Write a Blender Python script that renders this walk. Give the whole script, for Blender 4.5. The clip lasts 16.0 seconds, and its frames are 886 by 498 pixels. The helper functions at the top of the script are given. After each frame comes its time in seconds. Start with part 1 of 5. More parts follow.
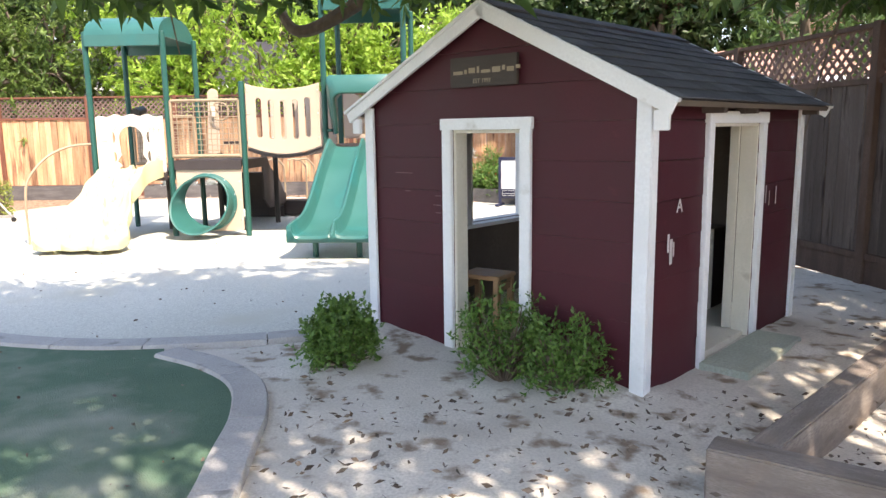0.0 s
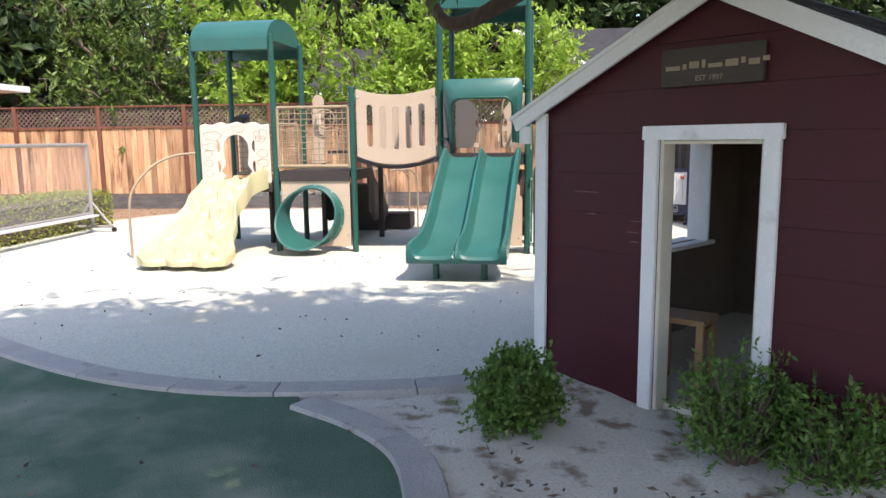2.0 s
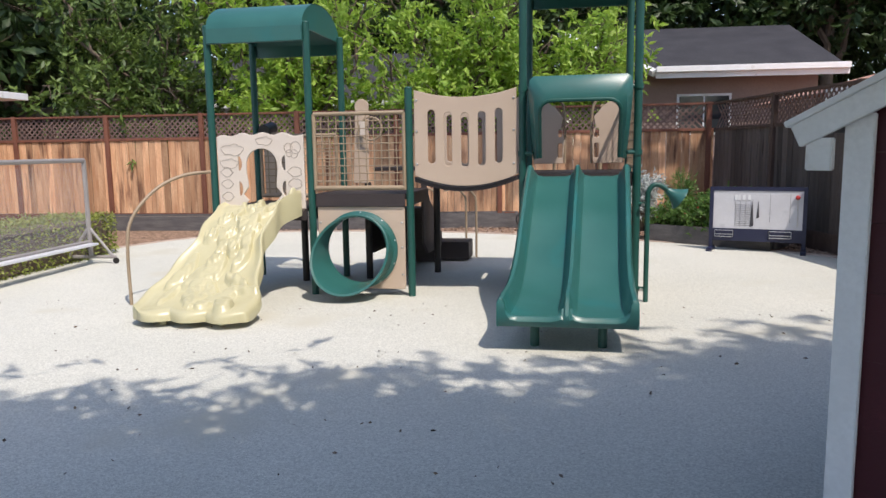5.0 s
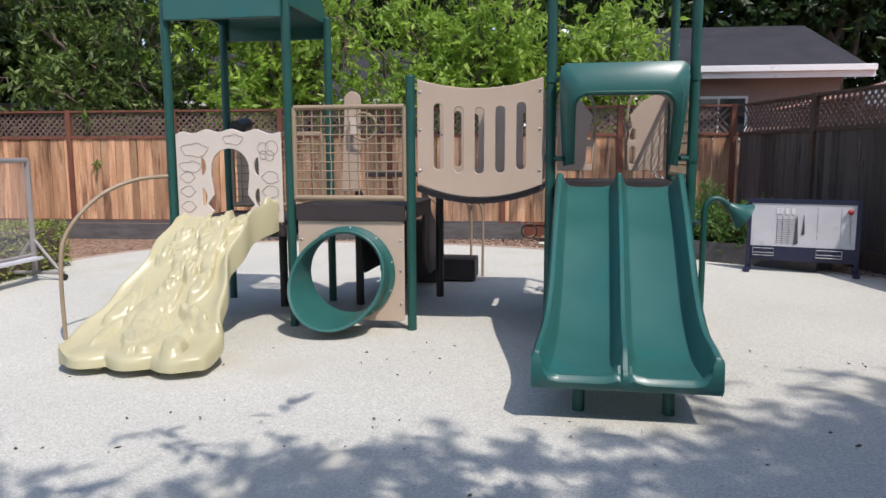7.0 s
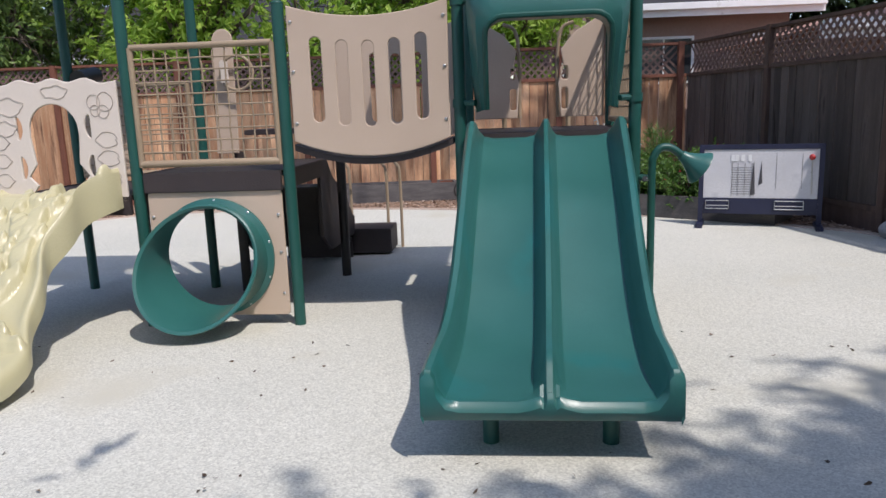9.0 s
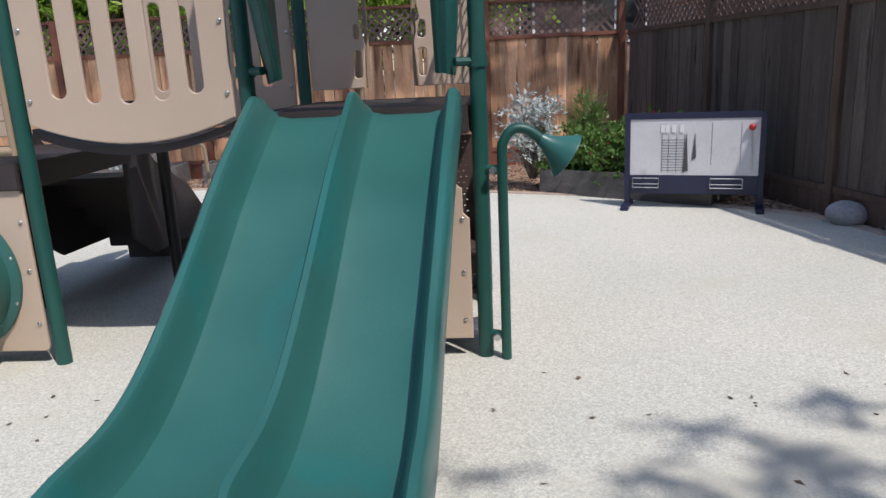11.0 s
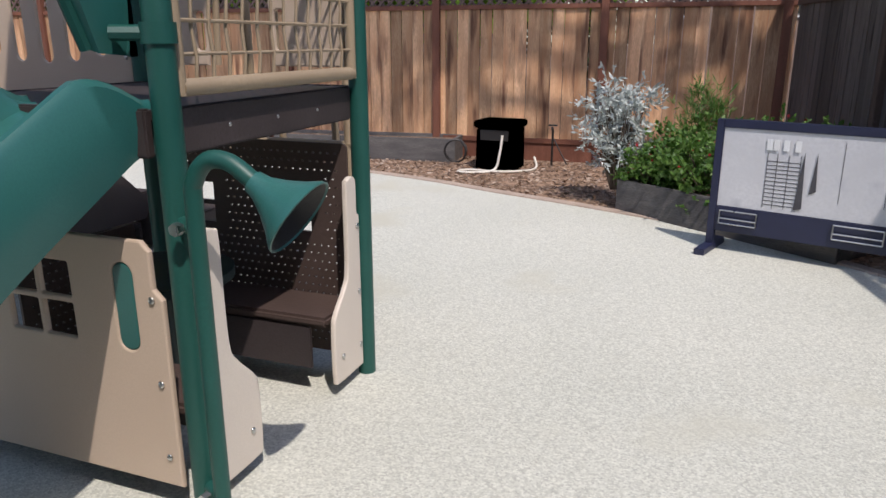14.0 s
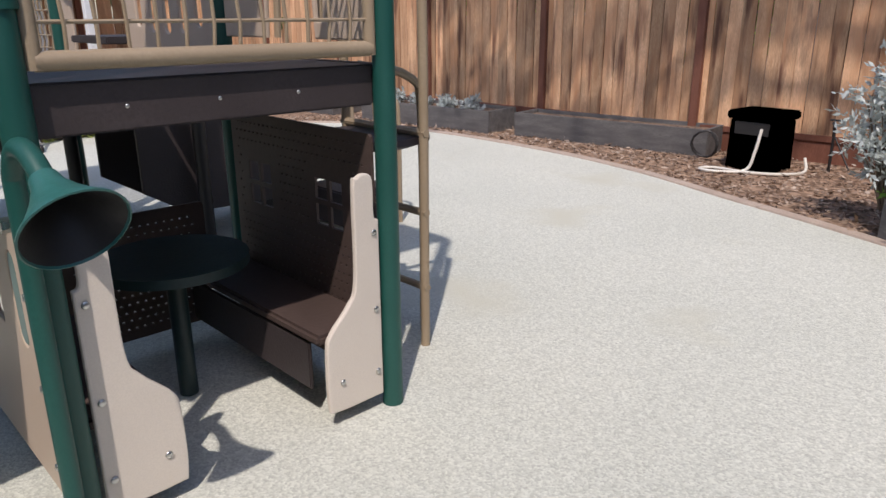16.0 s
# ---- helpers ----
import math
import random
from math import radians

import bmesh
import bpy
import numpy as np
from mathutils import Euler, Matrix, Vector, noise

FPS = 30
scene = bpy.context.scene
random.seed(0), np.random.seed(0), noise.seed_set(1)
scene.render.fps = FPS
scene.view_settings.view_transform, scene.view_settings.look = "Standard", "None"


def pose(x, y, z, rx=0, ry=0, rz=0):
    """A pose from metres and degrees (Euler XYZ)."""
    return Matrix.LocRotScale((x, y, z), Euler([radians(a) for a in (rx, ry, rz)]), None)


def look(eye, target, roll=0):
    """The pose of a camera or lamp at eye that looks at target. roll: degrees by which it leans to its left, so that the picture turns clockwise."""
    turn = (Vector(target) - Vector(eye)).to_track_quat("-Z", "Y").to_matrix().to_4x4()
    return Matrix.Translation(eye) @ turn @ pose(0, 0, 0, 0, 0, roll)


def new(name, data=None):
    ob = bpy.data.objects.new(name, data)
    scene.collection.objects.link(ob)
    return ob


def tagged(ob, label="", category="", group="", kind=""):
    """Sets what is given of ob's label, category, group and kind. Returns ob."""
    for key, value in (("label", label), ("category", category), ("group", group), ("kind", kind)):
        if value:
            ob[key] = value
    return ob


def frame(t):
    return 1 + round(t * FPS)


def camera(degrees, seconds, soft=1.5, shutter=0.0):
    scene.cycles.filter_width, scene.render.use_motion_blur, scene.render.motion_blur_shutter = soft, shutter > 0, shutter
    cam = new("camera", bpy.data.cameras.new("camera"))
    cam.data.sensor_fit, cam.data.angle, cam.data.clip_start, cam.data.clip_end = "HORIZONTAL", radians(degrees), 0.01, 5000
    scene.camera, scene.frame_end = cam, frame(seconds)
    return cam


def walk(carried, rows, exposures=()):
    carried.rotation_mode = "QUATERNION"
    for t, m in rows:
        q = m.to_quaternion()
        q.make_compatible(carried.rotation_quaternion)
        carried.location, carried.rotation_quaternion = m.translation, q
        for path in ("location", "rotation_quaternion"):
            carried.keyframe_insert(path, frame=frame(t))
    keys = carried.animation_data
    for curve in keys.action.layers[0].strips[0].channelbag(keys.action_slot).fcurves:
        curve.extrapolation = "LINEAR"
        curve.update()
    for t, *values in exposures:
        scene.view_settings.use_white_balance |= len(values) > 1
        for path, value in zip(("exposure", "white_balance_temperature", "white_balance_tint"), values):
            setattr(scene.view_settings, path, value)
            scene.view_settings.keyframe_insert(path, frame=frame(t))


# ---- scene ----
cam = camera(63.2, 16.0)
METRES, EYE, TILT, LEAN, TURN = 10.73, 1.4, 0.0, 0.0, 0.0
ROWS = [
    (0.0, 0.0, 0.0, 0.0, -0.13, -9.36, 0.77),
    (0.5, -0.0143, 0.0175, 0.0001, 2.27, -8.94, -0.09),
    (1.0, -0.0256, 0.0386, 0.0008, 5.76, -8.0, -1.78),
    (1.5, -0.0442, 0.0585, 0.0014, 6.52, -8.09, -0.11),
    (2.0, -0.0615, 0.0772, 0.0014, 5.5, -8.63, 0.68),
    (2.5, -0.0775, 0.1067, 0.0039, 7.31, -8.27, -0.7),
    (3.0, -0.0934, 0.1341, 0.0027, 9.11, -9.26, -0.24),
    (3.5, -0.1113, 0.1628, 0.0036, 7.27, -8.83, 1.2),
    (4.0, -0.1204, 0.1938, 0.0049, 7.74, -7.83, 0.42),
    (6.5, -0.163, 0.3467, 0.0063, 5.32, -7.82, 1.51),
    (7.0, -0.1673, 0.3755, 0.0058, 6.01, -7.55, 0.18),
    (7.5, -0.1671, 0.4044, 0.0028, 6.23, -8.11, 0.53),
    (8.0, -0.1671, 0.4315, 0.0013, 3.16, -8.12, 2.55),
    (8.5, -0.1568, 0.4601, -0.0004, 3.1, -9.52, 1.27),
    (9.0, -0.1401, 0.4866, -0.0008, 1.96, -11.02, 2.0),
    (9.5, -0.1206, 0.5166, 0.0007, -0.04, -11.22, 1.79),
    (10.0, -0.1008, 0.5416, -0.0011, -2.55, -12.06, 1.93),
    (12.5, 0.0093, 0.6805, -0.0, 7.39, -15.51, 2.9),
    (13.0, 0.0308, 0.7066, -0.0014, 8.11, -15.62, 0.83),
    (13.5, 0.0557, 0.7321, 0.0002, 12.65, -16.26, -0.44),
    (14.0, 0.0725, 0.7602, 0.0002, 17.77, -16.18, 0.02),
    (14.5, 0.0928, 0.7856, -0.0014, 21.5, -16.29, -0.23),
    (15.0, 0.1127, 0.8055, -0.0008, 26.99, -17.1, -1.5),
    (15.5, 0.1214, 0.8333, -0.0019, 36.1, -17.78, -1.33),
    (16.0, 0.1266, 0.8584, -0.0025, 43.33, -17.86, 0.25),
]

EXPOSURES = [(0.0, 1.98, 7700, 17), (1.0, 1.70, 7500, 17), (2.0, 1.30, 7250, 17), (3.0, 0.97, 7100, 16), (4.2, 0.72, 6950, 16), (6.5, 0.42, 6650, 18), (10.0, 0.38, 6500, 18), (12.5, 0.42, 6600, 16), (16.0, 0.32, 6650, 17)]
walk(cam, [(t, pose(0, 0, EYE, TILT, LEAN, TURN) @ pose(METRES * x, METRES * y, METRES * z, 90 + pitch, roll, yaw)) for t, x, y, z, yaw, pitch, roll in ROWS], EXPOSURES)

# ---- light ----
SUN_DIR = Vector((0.40, -0.52, 1.0)).normalized()
world = bpy.data.worlds.new("sky")
scene.world = world
world.use_nodes = True
sky = world.node_tree.nodes.new("ShaderNodeTexSky")
sky.sky_type, sky.sun_disc = "NISHITA", False
sky.sun_elevation = math.asin(SUN_DIR.z)
sky.sun_rotation = math.atan2(SUN_DIR.x, SUN_DIR.y)
backgr = world.node_tree.nodes["Background"]
backgr.inputs["Strength"].default_value = 0.15
world.node_tree.links.new(sky.outputs["Color"], backgr.inputs["Color"])
sun_data = bpy.data.lights.new("sun", "SUN")
sun_data.energy, sun_data.angle, sun_data.color = 2.8, radians(0.8), (1.0, 0.96, 0.89)
sun = new("sun", sun_data)
sun.matrix_world = look(SUN_DIR * 30, (0, 0, 0))


# ---- materials ----
def material(name, a, b, rough=0.6, scale=6.0, fine=60.0, bump=0.15, metal=0.0, stretch=(1, 1, 1), rnd=0.0,
             spots=None, spot_scale=3.0, spot_at=0.62, cells=0.0, cell_mix=0.5, spec=0.5, distance=0.01, soft=0.1):
    """Two-scale noise between colours a and b, with bump, optional stains and optional granules."""
    m = bpy.data.materials.new(name)
    m.use_nodes = True
    nt = m.node_tree
    n, link = nt.nodes, nt.links.new
    bs = n["Principled BSDF"]
    tc = n.new("ShaderNodeTexCoord")
    mp = n.new("ShaderNodeMapping")
    mp.inputs["Scale"].default_value = stretch
    link(tc.outputs["Object"], mp.inputs["Vector"])
    oi = n.new("ShaderNodeObjectInfo")
    off = n.new("ShaderNodeVectorMath")
    off.operation = "MULTIPLY_ADD"
    comb = n.new("ShaderNodeCombineXYZ")
    for k in range(3):
        link(oi.outputs["Random"], comb.inputs[k])
    link(comb.outputs[0], off.inputs[0])
    off.inputs[1].default_value = (37.0, 17.0, 23.0)
    link(mp.outputs[0], off.inputs[2])

    def noise_node(sc, detail=3.0):
        t = n.new("ShaderNodeTexNoise")
        t.inputs["Scale"].default_value, t.inputs["Detail"].default_value = sc, detail
        link(off.outputs[0], t.inputs["Vector"])
        return t

    def mix(fac, c1, c2, kind="MIX"):
        x = n.new("ShaderNodeMix")
        x.data_type, x.blend_type = "RGBA", kind
        for key, val in ((0, fac), (6, c1), (7, c2)):
            if hasattr(val, "is_linked"):
                link(val, x.inputs[key])
            else:
                x.inputs[key].default_value = val if key == 0 else (*val, 1)
        return x.outputs[2]

    def ramp(val, lo, hi):
        r = n.new("ShaderNodeMapRange")
        r.inputs["From Min"].default_value, r.inputs["From Max"].default_value = lo, hi
        link(val, r.inputs["Value"])
        return r.outputs["Result"]
    big, small = noise_node(scale), noise_node(fine, 2.0)
    col = mix(ramp(big.outputs["Fac"], 0.32, 0.68), a, b)
    col = mix(ramp(small.outputs["Fac"], 0.35, 0.75), col, mix(0.5, a, tuple((0.6 if bump >= 0.3 else 0.88) * v for v in b)))
    height = small.outputs["Fac"]
    if cells:
        v = n.new("ShaderNodeTexVoronoi")
        v.inputs["Scale"].default_value = cells
        link(off.outputs[0], v.inputs["Vector"])
        sep = n.new("ShaderNodeSeparateColor")
        link(v.outputs["Color"], sep.inputs[0])
        col = mix(cell_mix, col, mix(sep.outputs[0], tuple(0.35 * x for x in a), tuple(min(1, 1.5 * x) for x in b)))
        height = v.outputs["Distance"]
    if spots:
        s = noise_node(spot_scale, 4.0)
        col = mix(ramp(s.outputs["Fac"], spot_at, spot_at + soft), col, spots)
    if rnd:
        hs = n.new("ShaderNodeHueSaturation")
        r = n.new("ShaderNodeMapRange")
        r.inputs["To Min"].default_value, r.inputs["To Max"].default_value = 1 - rnd, 1 + rnd
        link(oi.outputs["Random"], r.inputs["Value"])
        link(r.outputs["Result"], hs.inputs["Value"])
        link(col, hs.inputs["Color"])
        col = hs.outputs["Color"]
    link(col, bs.inputs["Base Color"])
    bs.inputs["Metallic"].default_value = metal
    bs.inputs["Specular IOR Level"].default_value = spec
    rr = n.new("ShaderNodeMapRange")
    rr.inputs["To Min"].default_value, rr.inputs["To Max"].default_value = max(0, rough - 0.1), min(1, rough + 0.1)
    link(big.outputs["Fac"], rr.inputs["Value"])
    link(rr.outputs["Result"], bs.inputs["Roughness"])
    bp = n.new("ShaderNodeBump")
    bp.inputs["Strength"].default_value, bp.inputs["Distance"].default_value = bump, distance
    link(height, bp.inputs["Height"])
    link(bp.outputs["Normal"], bs.inputs["Normal"])
    return m


def leaf_material(name, a, b, through_light=0.45):
    m = bpy.data.materials.new(name)
    m.use_nodes = True
    n, link = m.node_tree.nodes, m.node_tree.links.new
    bs = n["Principled BSDF"]
    g = n.new("ShaderNodeNewGeometry")
    r = n.new("ShaderNodeMix")
    r.data_type = "RGBA"
    link(g.outputs["Random Per Island"], r.inputs[0])
    r.inputs[6].default_value, r.inputs[7].default_value = (*a, 1), (*b, 1)
    link(r.outputs[2], bs.inputs["Base Color"])
    bs.inputs["Roughness"].default_value = 0.5
    tr = n.new("ShaderNodeBsdfTranslucent")
    link(r.outputs[2], tr.inputs["Color"])
    mx = n.new("ShaderNodeMixShader")
    mx.inputs[0].default_value = through_light
    link(bs.outputs[0], mx.inputs[1])
    link(tr.outputs[0], mx.inputs[2])
    link(mx.outputs[0], n["Material Output"].inputs["Surface"])
    return m


RUBBER = material("pale_rubber_granules", (0.52, 0.53, 0.47), (0.61, 0.61, 0.54), 0.9, 0.8, 70, 0.3, cells=130, cell_mix=0.26, spots=(0.50, 0.49, 0.41), spot_scale=0.7, spot_at=0.58, spec=0.2, distance=0.006)
TURF = material("artificial_turf", (0.075, 0.14, 0.095), (0.115, 0.19, 0.135), 0.9, 2.0, 140, 0.8, spots=(0.30, 0.32, 0.27), spot_scale=1.8, spot_at=0.48, soft=0.35, spec=0.15)
SAND = material("dusty_sand", (0.56, 0.52, 0.45), (0.72, 0.68, 0.61), 0.95, 1.6, 70, 0.5, spots=(0.26, 0.20, 0.15), spot_scale=6.5, spot_at=0.55, soft=0.13, spec=0.1, distance=0.008)
SOIL = material("brown_soil", (0.13, 0.09, 0.065), (0.22, 0.16, 0.12), 0.95, 2.0, 60, 0.8, cells=30, cell_mix=0.5, spec=0.1)
MULCH = material("bark_mulch", (0.20, 0.12, 0.08), (0.34, 0.23, 0.16), 0.9, 3.0, 40, 0.7, rnd=0.3, cells=22, cell_mix=0.7, spec=0.15)
CHIP = leaf_material("bark_chips", (0.12, 0.07, 0.045), (0.45, 0.34, 0.26), 0.0)
CONCRETE = material("kerb_concrete", (0.36, 0.35, 0.34), (0.46, 0.45, 0.43), 0.9, 4.0, 90, 0.4, rnd=0.08, spots=(0.26, 0.25, 0.24), spot_scale=7)
EDGING = material("tan_edging", (0.40, 0.31, 0.25), (0.50, 0.40, 0.33), 0.9, 4.0, 70, 0.4)
CEDAR = material("cedar_board", (0.48, 0.235, 0.12), (0.74, 0.48, 0.29), 0.75, 2.2, 30, 0.35, stretch=(6, 6, 0.7), rnd=0.36, spots=(0.17, 0.08, 0.05), spot_scale=1.7, spot_at=0.53, soft=0.18, spec=0.25)
REDWOOD = material("red_stained_wood", (0.15, 0.06, 0.04), (0.24, 0.10, 0.065), 0.75, 2.5, 40, 0.3, stretch=(5, 5, 1), rnd=0.1, spec=0.25)
# Weathered grey-brown wood, its colour darkened further to carry the right fence's shade.
GREYWOOD = material("weathered_shaded_wood", (0.085, 0.066, 0.058), (0.16, 0.130, 0.115), 0.85, 2.0, 35, 0.45, stretch=(6, 6, 0.6), rnd=0.35, spots=(0.05, 0.035, 0.03), spot_scale=2.0, spot_at=0.6, spec=0.2)
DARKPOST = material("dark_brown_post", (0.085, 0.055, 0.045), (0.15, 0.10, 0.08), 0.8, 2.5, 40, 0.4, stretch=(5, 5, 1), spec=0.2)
LATTICE = material("lattice_wood", (0.13, 0.085, 0.075), (0.22, 0.15, 0.13), 0.85, 4, 50, 0.3, spec=0.2)
TIMBER = material("weathered_timber", (0.16, 0.13, 0.11), (0.30, 0.26, 0.23), 0.85, 3, 40, 0.5, stretch=(1, 6, 6), rnd=0.1, spec=0.2)
PLANTER = material("grey_planter_timber", (0.09, 0.085, 0.085), (0.17, 0.16, 0.155), 0.85, 3, 40, 0.4, stretch=(1, 5, 5), rnd=0.15, spec=0.2)
MAROON = material("maroon_paint", (0.054, 0.0085, 0.0145), (0.070, 0.011, 0.019), 0.55, 3, 120, 0.12, rnd=0.06, spots=(0.10, 0.022, 0.028), spot_scale=6, spot_at=0.68, spec=0.35)
WHITE = material("white_trim_paint", (0.72, 0.74, 0.75), (0.80, 0.82, 0.83), 0.5, 5, 60, 0.12, spots=(0.55, 0.55, 0.53), spot_scale=6, spot_at=0.66)
CREAM = material("cream_jamb_paint", (0.62, 0.59, 0.50), (0.70, 0.67, 0.58), 0.55, 5, 60, 0.12, spots=(0.5, 0.46, 0.38), spot_scale=5, spot_at=0.64)
# One dark brown for the playhouse wall linings and roof decks.
INSIDE = material("dark_brown_inside", (0.09, 0.07, 0.055), (0.14, 0.11, 0.085), 0.8, 3, 40, 0.2)
SHINGLE = material("grey_shingle", (0.085, 0.09, 0.10), (0.14, 0.145, 0.155), 0.95, 5, 160, 0.6, rnd=0.22, spec=0.2)
TAN = material("tan_plastic_panel", (0.50, 0.39, 0.30), (0.54, 0.43, 0.335), 0.5, 3, 200, 0.06, spec=0.4)
BEIGE = material("beige_plastic_panel", (0.63, 0.56, 0.49), (0.68, 0.61, 0.53), 0.5, 3, 200, 0.05, spec=0.4)
GROOVE = material("engraved_line", (0.40, 0.345, 0.295), (0.45, 0.39, 0.335), 0.7, 4, 80, 0.05)
ROCK = material("cream_moulded_plastic", (0.45, 0.42, 0.25), (0.51, 0.48, 0.30), 0.32, 3, 120, 0.05, spots=(0.46, 0.42, 0.24), spot_scale=4, spot_at=0.66)
GREEN = material("green_moulded_plastic", (0.020, 0.106, 0.094), (0.028, 0.132, 0.118), 0.34, 2.5, 160, 0.05, spots=(0.015, 0.125, 0.118), spot_scale=2.0, spot_at=0.55)
POST = material("green_powder_coat", (0.006, 0.066, 0.053), (0.010, 0.084, 0.068), 0.46, 3, 120, 0.05)
DARK = material("dark_brown_vinyl", (0.030, 0.022, 0.022), (0.048, 0.036, 0.036), 0.6, 4, 90, 0.2)
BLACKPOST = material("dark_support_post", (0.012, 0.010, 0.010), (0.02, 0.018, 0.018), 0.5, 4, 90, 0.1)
BROWNPERF = material("brown_perforated_sheet", (0.055, 0.036, 0.031), (0.08, 0.053, 0.045), 0.6, 4, 60, 0.1)
NET = material("tan_coated_wire", (0.29, 0.22, 0.145), (0.35, 0.27, 0.18), 0.5, 4, 80, 0.1)
STEEL = material("steel_bolt", (0.55, 0.55, 0.54), (0.65, 0.65, 0.64), 0.3, 4, 60, 0.03, metal=1.0)
NAVY = material("navy_paint", (0.014, 0.018, 0.050), (0.020, 0.025, 0.065), 0.45, 4, 90, 0.1)
WHITEBOARD = material("grey_white_board", (0.56, 0.57, 0.60), (0.64, 0.65, 0.68), 0.4, 3, 50, 0.04, spots=(0.50, 0.51, 0.55), spot_scale=4)
INK = material("dark_marking", (0.05, 0.05, 0.06), (0.08, 0.08, 0.09), 0.6)
RED = material("red_knob", (0.35, 0.02, 0.02), (0.42, 0.03, 0.03), 0.4)
BOXPLASTIC = material("taupe_box_plastic", (0.36, 0.30, 0.27), (0.42, 0.355, 0.32), 0.6, 5, 60, 0.1)
HOSE = material("pale_hose", (0.66, 0.62, 0.55), (0.74, 0.70, 0.62), 0.5, 5, 60, 0.05)
BARK = material("tree_bark", (0.10, 0.075, 0.055), (0.19, 0.15, 0.12), 0.9, 5, 30, 0.8, stretch=(1, 1, 0.3), spec=0.15)
STUCCO = material("pink_brown_stucco", (0.28, 0.20, 0.17), (0.33, 0.24, 0.21), 0.9, 1, 60, 0.3)
DARKROOF = material("dark_asphalt_roof", (0.035, 0.035, 0.040), (0.06, 0.06, 0.066), 0.95, 2, 60, 0.5, spec=0.2)
TILEROOF = material("terracotta_roof", (0.42, 0.22, 0.16), (0.55, 0.32, 0.24), 0.85, 3, 40, 0.4, rnd=0.15)
SIGNWOOD = material("dark_sign_wood", (0.045, 0.035, 0.03), (0.07, 0.055, 0.048), 0.7, 4, 60, 0.3, stretch=(1, 6, 6))
LETTER = material("worn_gold_lettering", (0.26, 0.21, 0.14), (0.32, 0.27, 0.19), 0.6)
STOOLWOOD = material("honey_wood", (0.36, 0.20, 0.10), (0.46, 0.28, 0.15), 0.5, 3, 40, 0.1, stretch=(1, 1, 5))
FAINT = material("faint_chalk", (0.17, 0.09, 0.10), (0.22, 0.13, 0.14), 0.9)
SCUFF = material("chalky_scuff", (0.45, 0.40, 0.40), (0.6, 0.56, 0.56), 0.9)
STONE = material("grey_stone", (0.28, 0.28, 0.29), (0.40, 0.40, 0.41), 0.85, 6, 40, 0.4)
GALV = material("galvanised_frame", (0.30, 0.28, 0.27), (0.38, 0.36, 0.34), 0.5, 5, 60, 0.1, metal=0.3)
LEAF_BRIGHT = leaf_material("bright_leaves", (0.19, 0.35, 0.035), (0.44, 0.60, 0.11), 0.5)
LEAF_DARK = leaf_material("dark_leaves", (0.022, 0.05, 0.014), (0.06, 0.11, 0.03), 0.3)
LEAF_OVER = leaf_material("overhang_leaves", (0.04, 0.09, 0.022), (0.10, 0.18, 0.045), 0.5)
LEAF_MID = leaf_material("olive_leaves", (0.06, 0.11, 0.025), (0.20, 0.30, 0.07), 0.4)
LEAF_SHRUB = leaf_material("shrub_leaves", (0.05, 0.13, 0.02), (0.15, 0.27, 0.06), 0.35)
LEAF_BOX = leaf_material("boxwood_leaves", (0.15, 0.20, 0.03), (0.34, 0.38, 0.09), 0.35)
LEAF_SILVER = leaf_material("silver_leaves", (0.36, 0.40, 0.38), (0.58, 0.62, 0.60), 0.2)
LEAF_FLOWER = leaf_material("red_flowers", (0.28, 0.015, 0.02), (0.40, 0.03, 0.03), 0.2)
LEAF_DRY = leaf_material("dry_leaves", (0.05, 0.035, 0.025), (0.17, 0.12, 0.08), 0.0)

ACRYLIC = bpy.data.materials.new("hazy_acrylic")
ACRYLIC.use_nodes = True
_n, _l = ACRYLIC.node_tree.nodes, ACRYLIC.node_tree.links.new
_tr = _n.new("ShaderNodeBsdfTransparent")
_mx = _n.new("ShaderNodeMixShader")
_n["Principled BSDF"].inputs["Roughness"].default_value = 0.25
_n["Principled BSDF"].inputs["Base Color"].default_value = (0.75, 0.75, 0.76, 1)
_mx.inputs[0].default_value = 0.07
_l(_tr.outputs[0], _mx.inputs[1])
_l(_n["Principled BSDF"].outputs[0], _mx.inputs[2])
_l(_mx.outputs[0], _n["Material Output"].inputs["Surface"])
GLASS = bpy.data.materials.new("window_glass")
GLASS.use_nodes = True
GLASS.node_tree.nodes["Principled BSDF"].inputs["Base Color"].default_value = (0.03, 0.035, 0.04, 1)
GLASS.node_tree.nodes["Principled BSDF"].inputs["Roughness"].default_value = 0.06


# ---- mesh helpers ----
def empty(name, m, label, category, group="", kind=""):
    ob = new(name)
    ob.empty_display_size = 0.1
    ob.matrix_world = m
    return tagged(ob, label, category, group, kind)


def finish(bm, name, mat, smooth=True):
    me = bpy.data.meshes.new(name)
    bmesh.ops.recalc_face_normals(bm, faces=bm.faces)
    bm.to_mesh(me)
    bm.free()
    me.materials.append(mat)
    if smooth:
        me.shade_smooth()
        me.set_sharp_from_angle(angle=radians(42))
    return me


def part(name, bm, mat, parent=None, label="", m=None):
    """One mesh object under a thing or a part, at m in its parent's space."""
    me = bm if isinstance(bm, bpy.types.Mesh) else finish(bm, name, mat)
    if not me.materials:
        me.materials.append(mat)
    ob = new(name, me)
    if parent is not None:
        ob.parent = parent
    if m is not None:
        ob.matrix_basis = m
    return tagged(ob, label)


def thing(name, bm, mat, label, category, m=None, group="", kind=""):
    return tagged(part(name, bm, mat, None, label, m), "", category, group, kind)


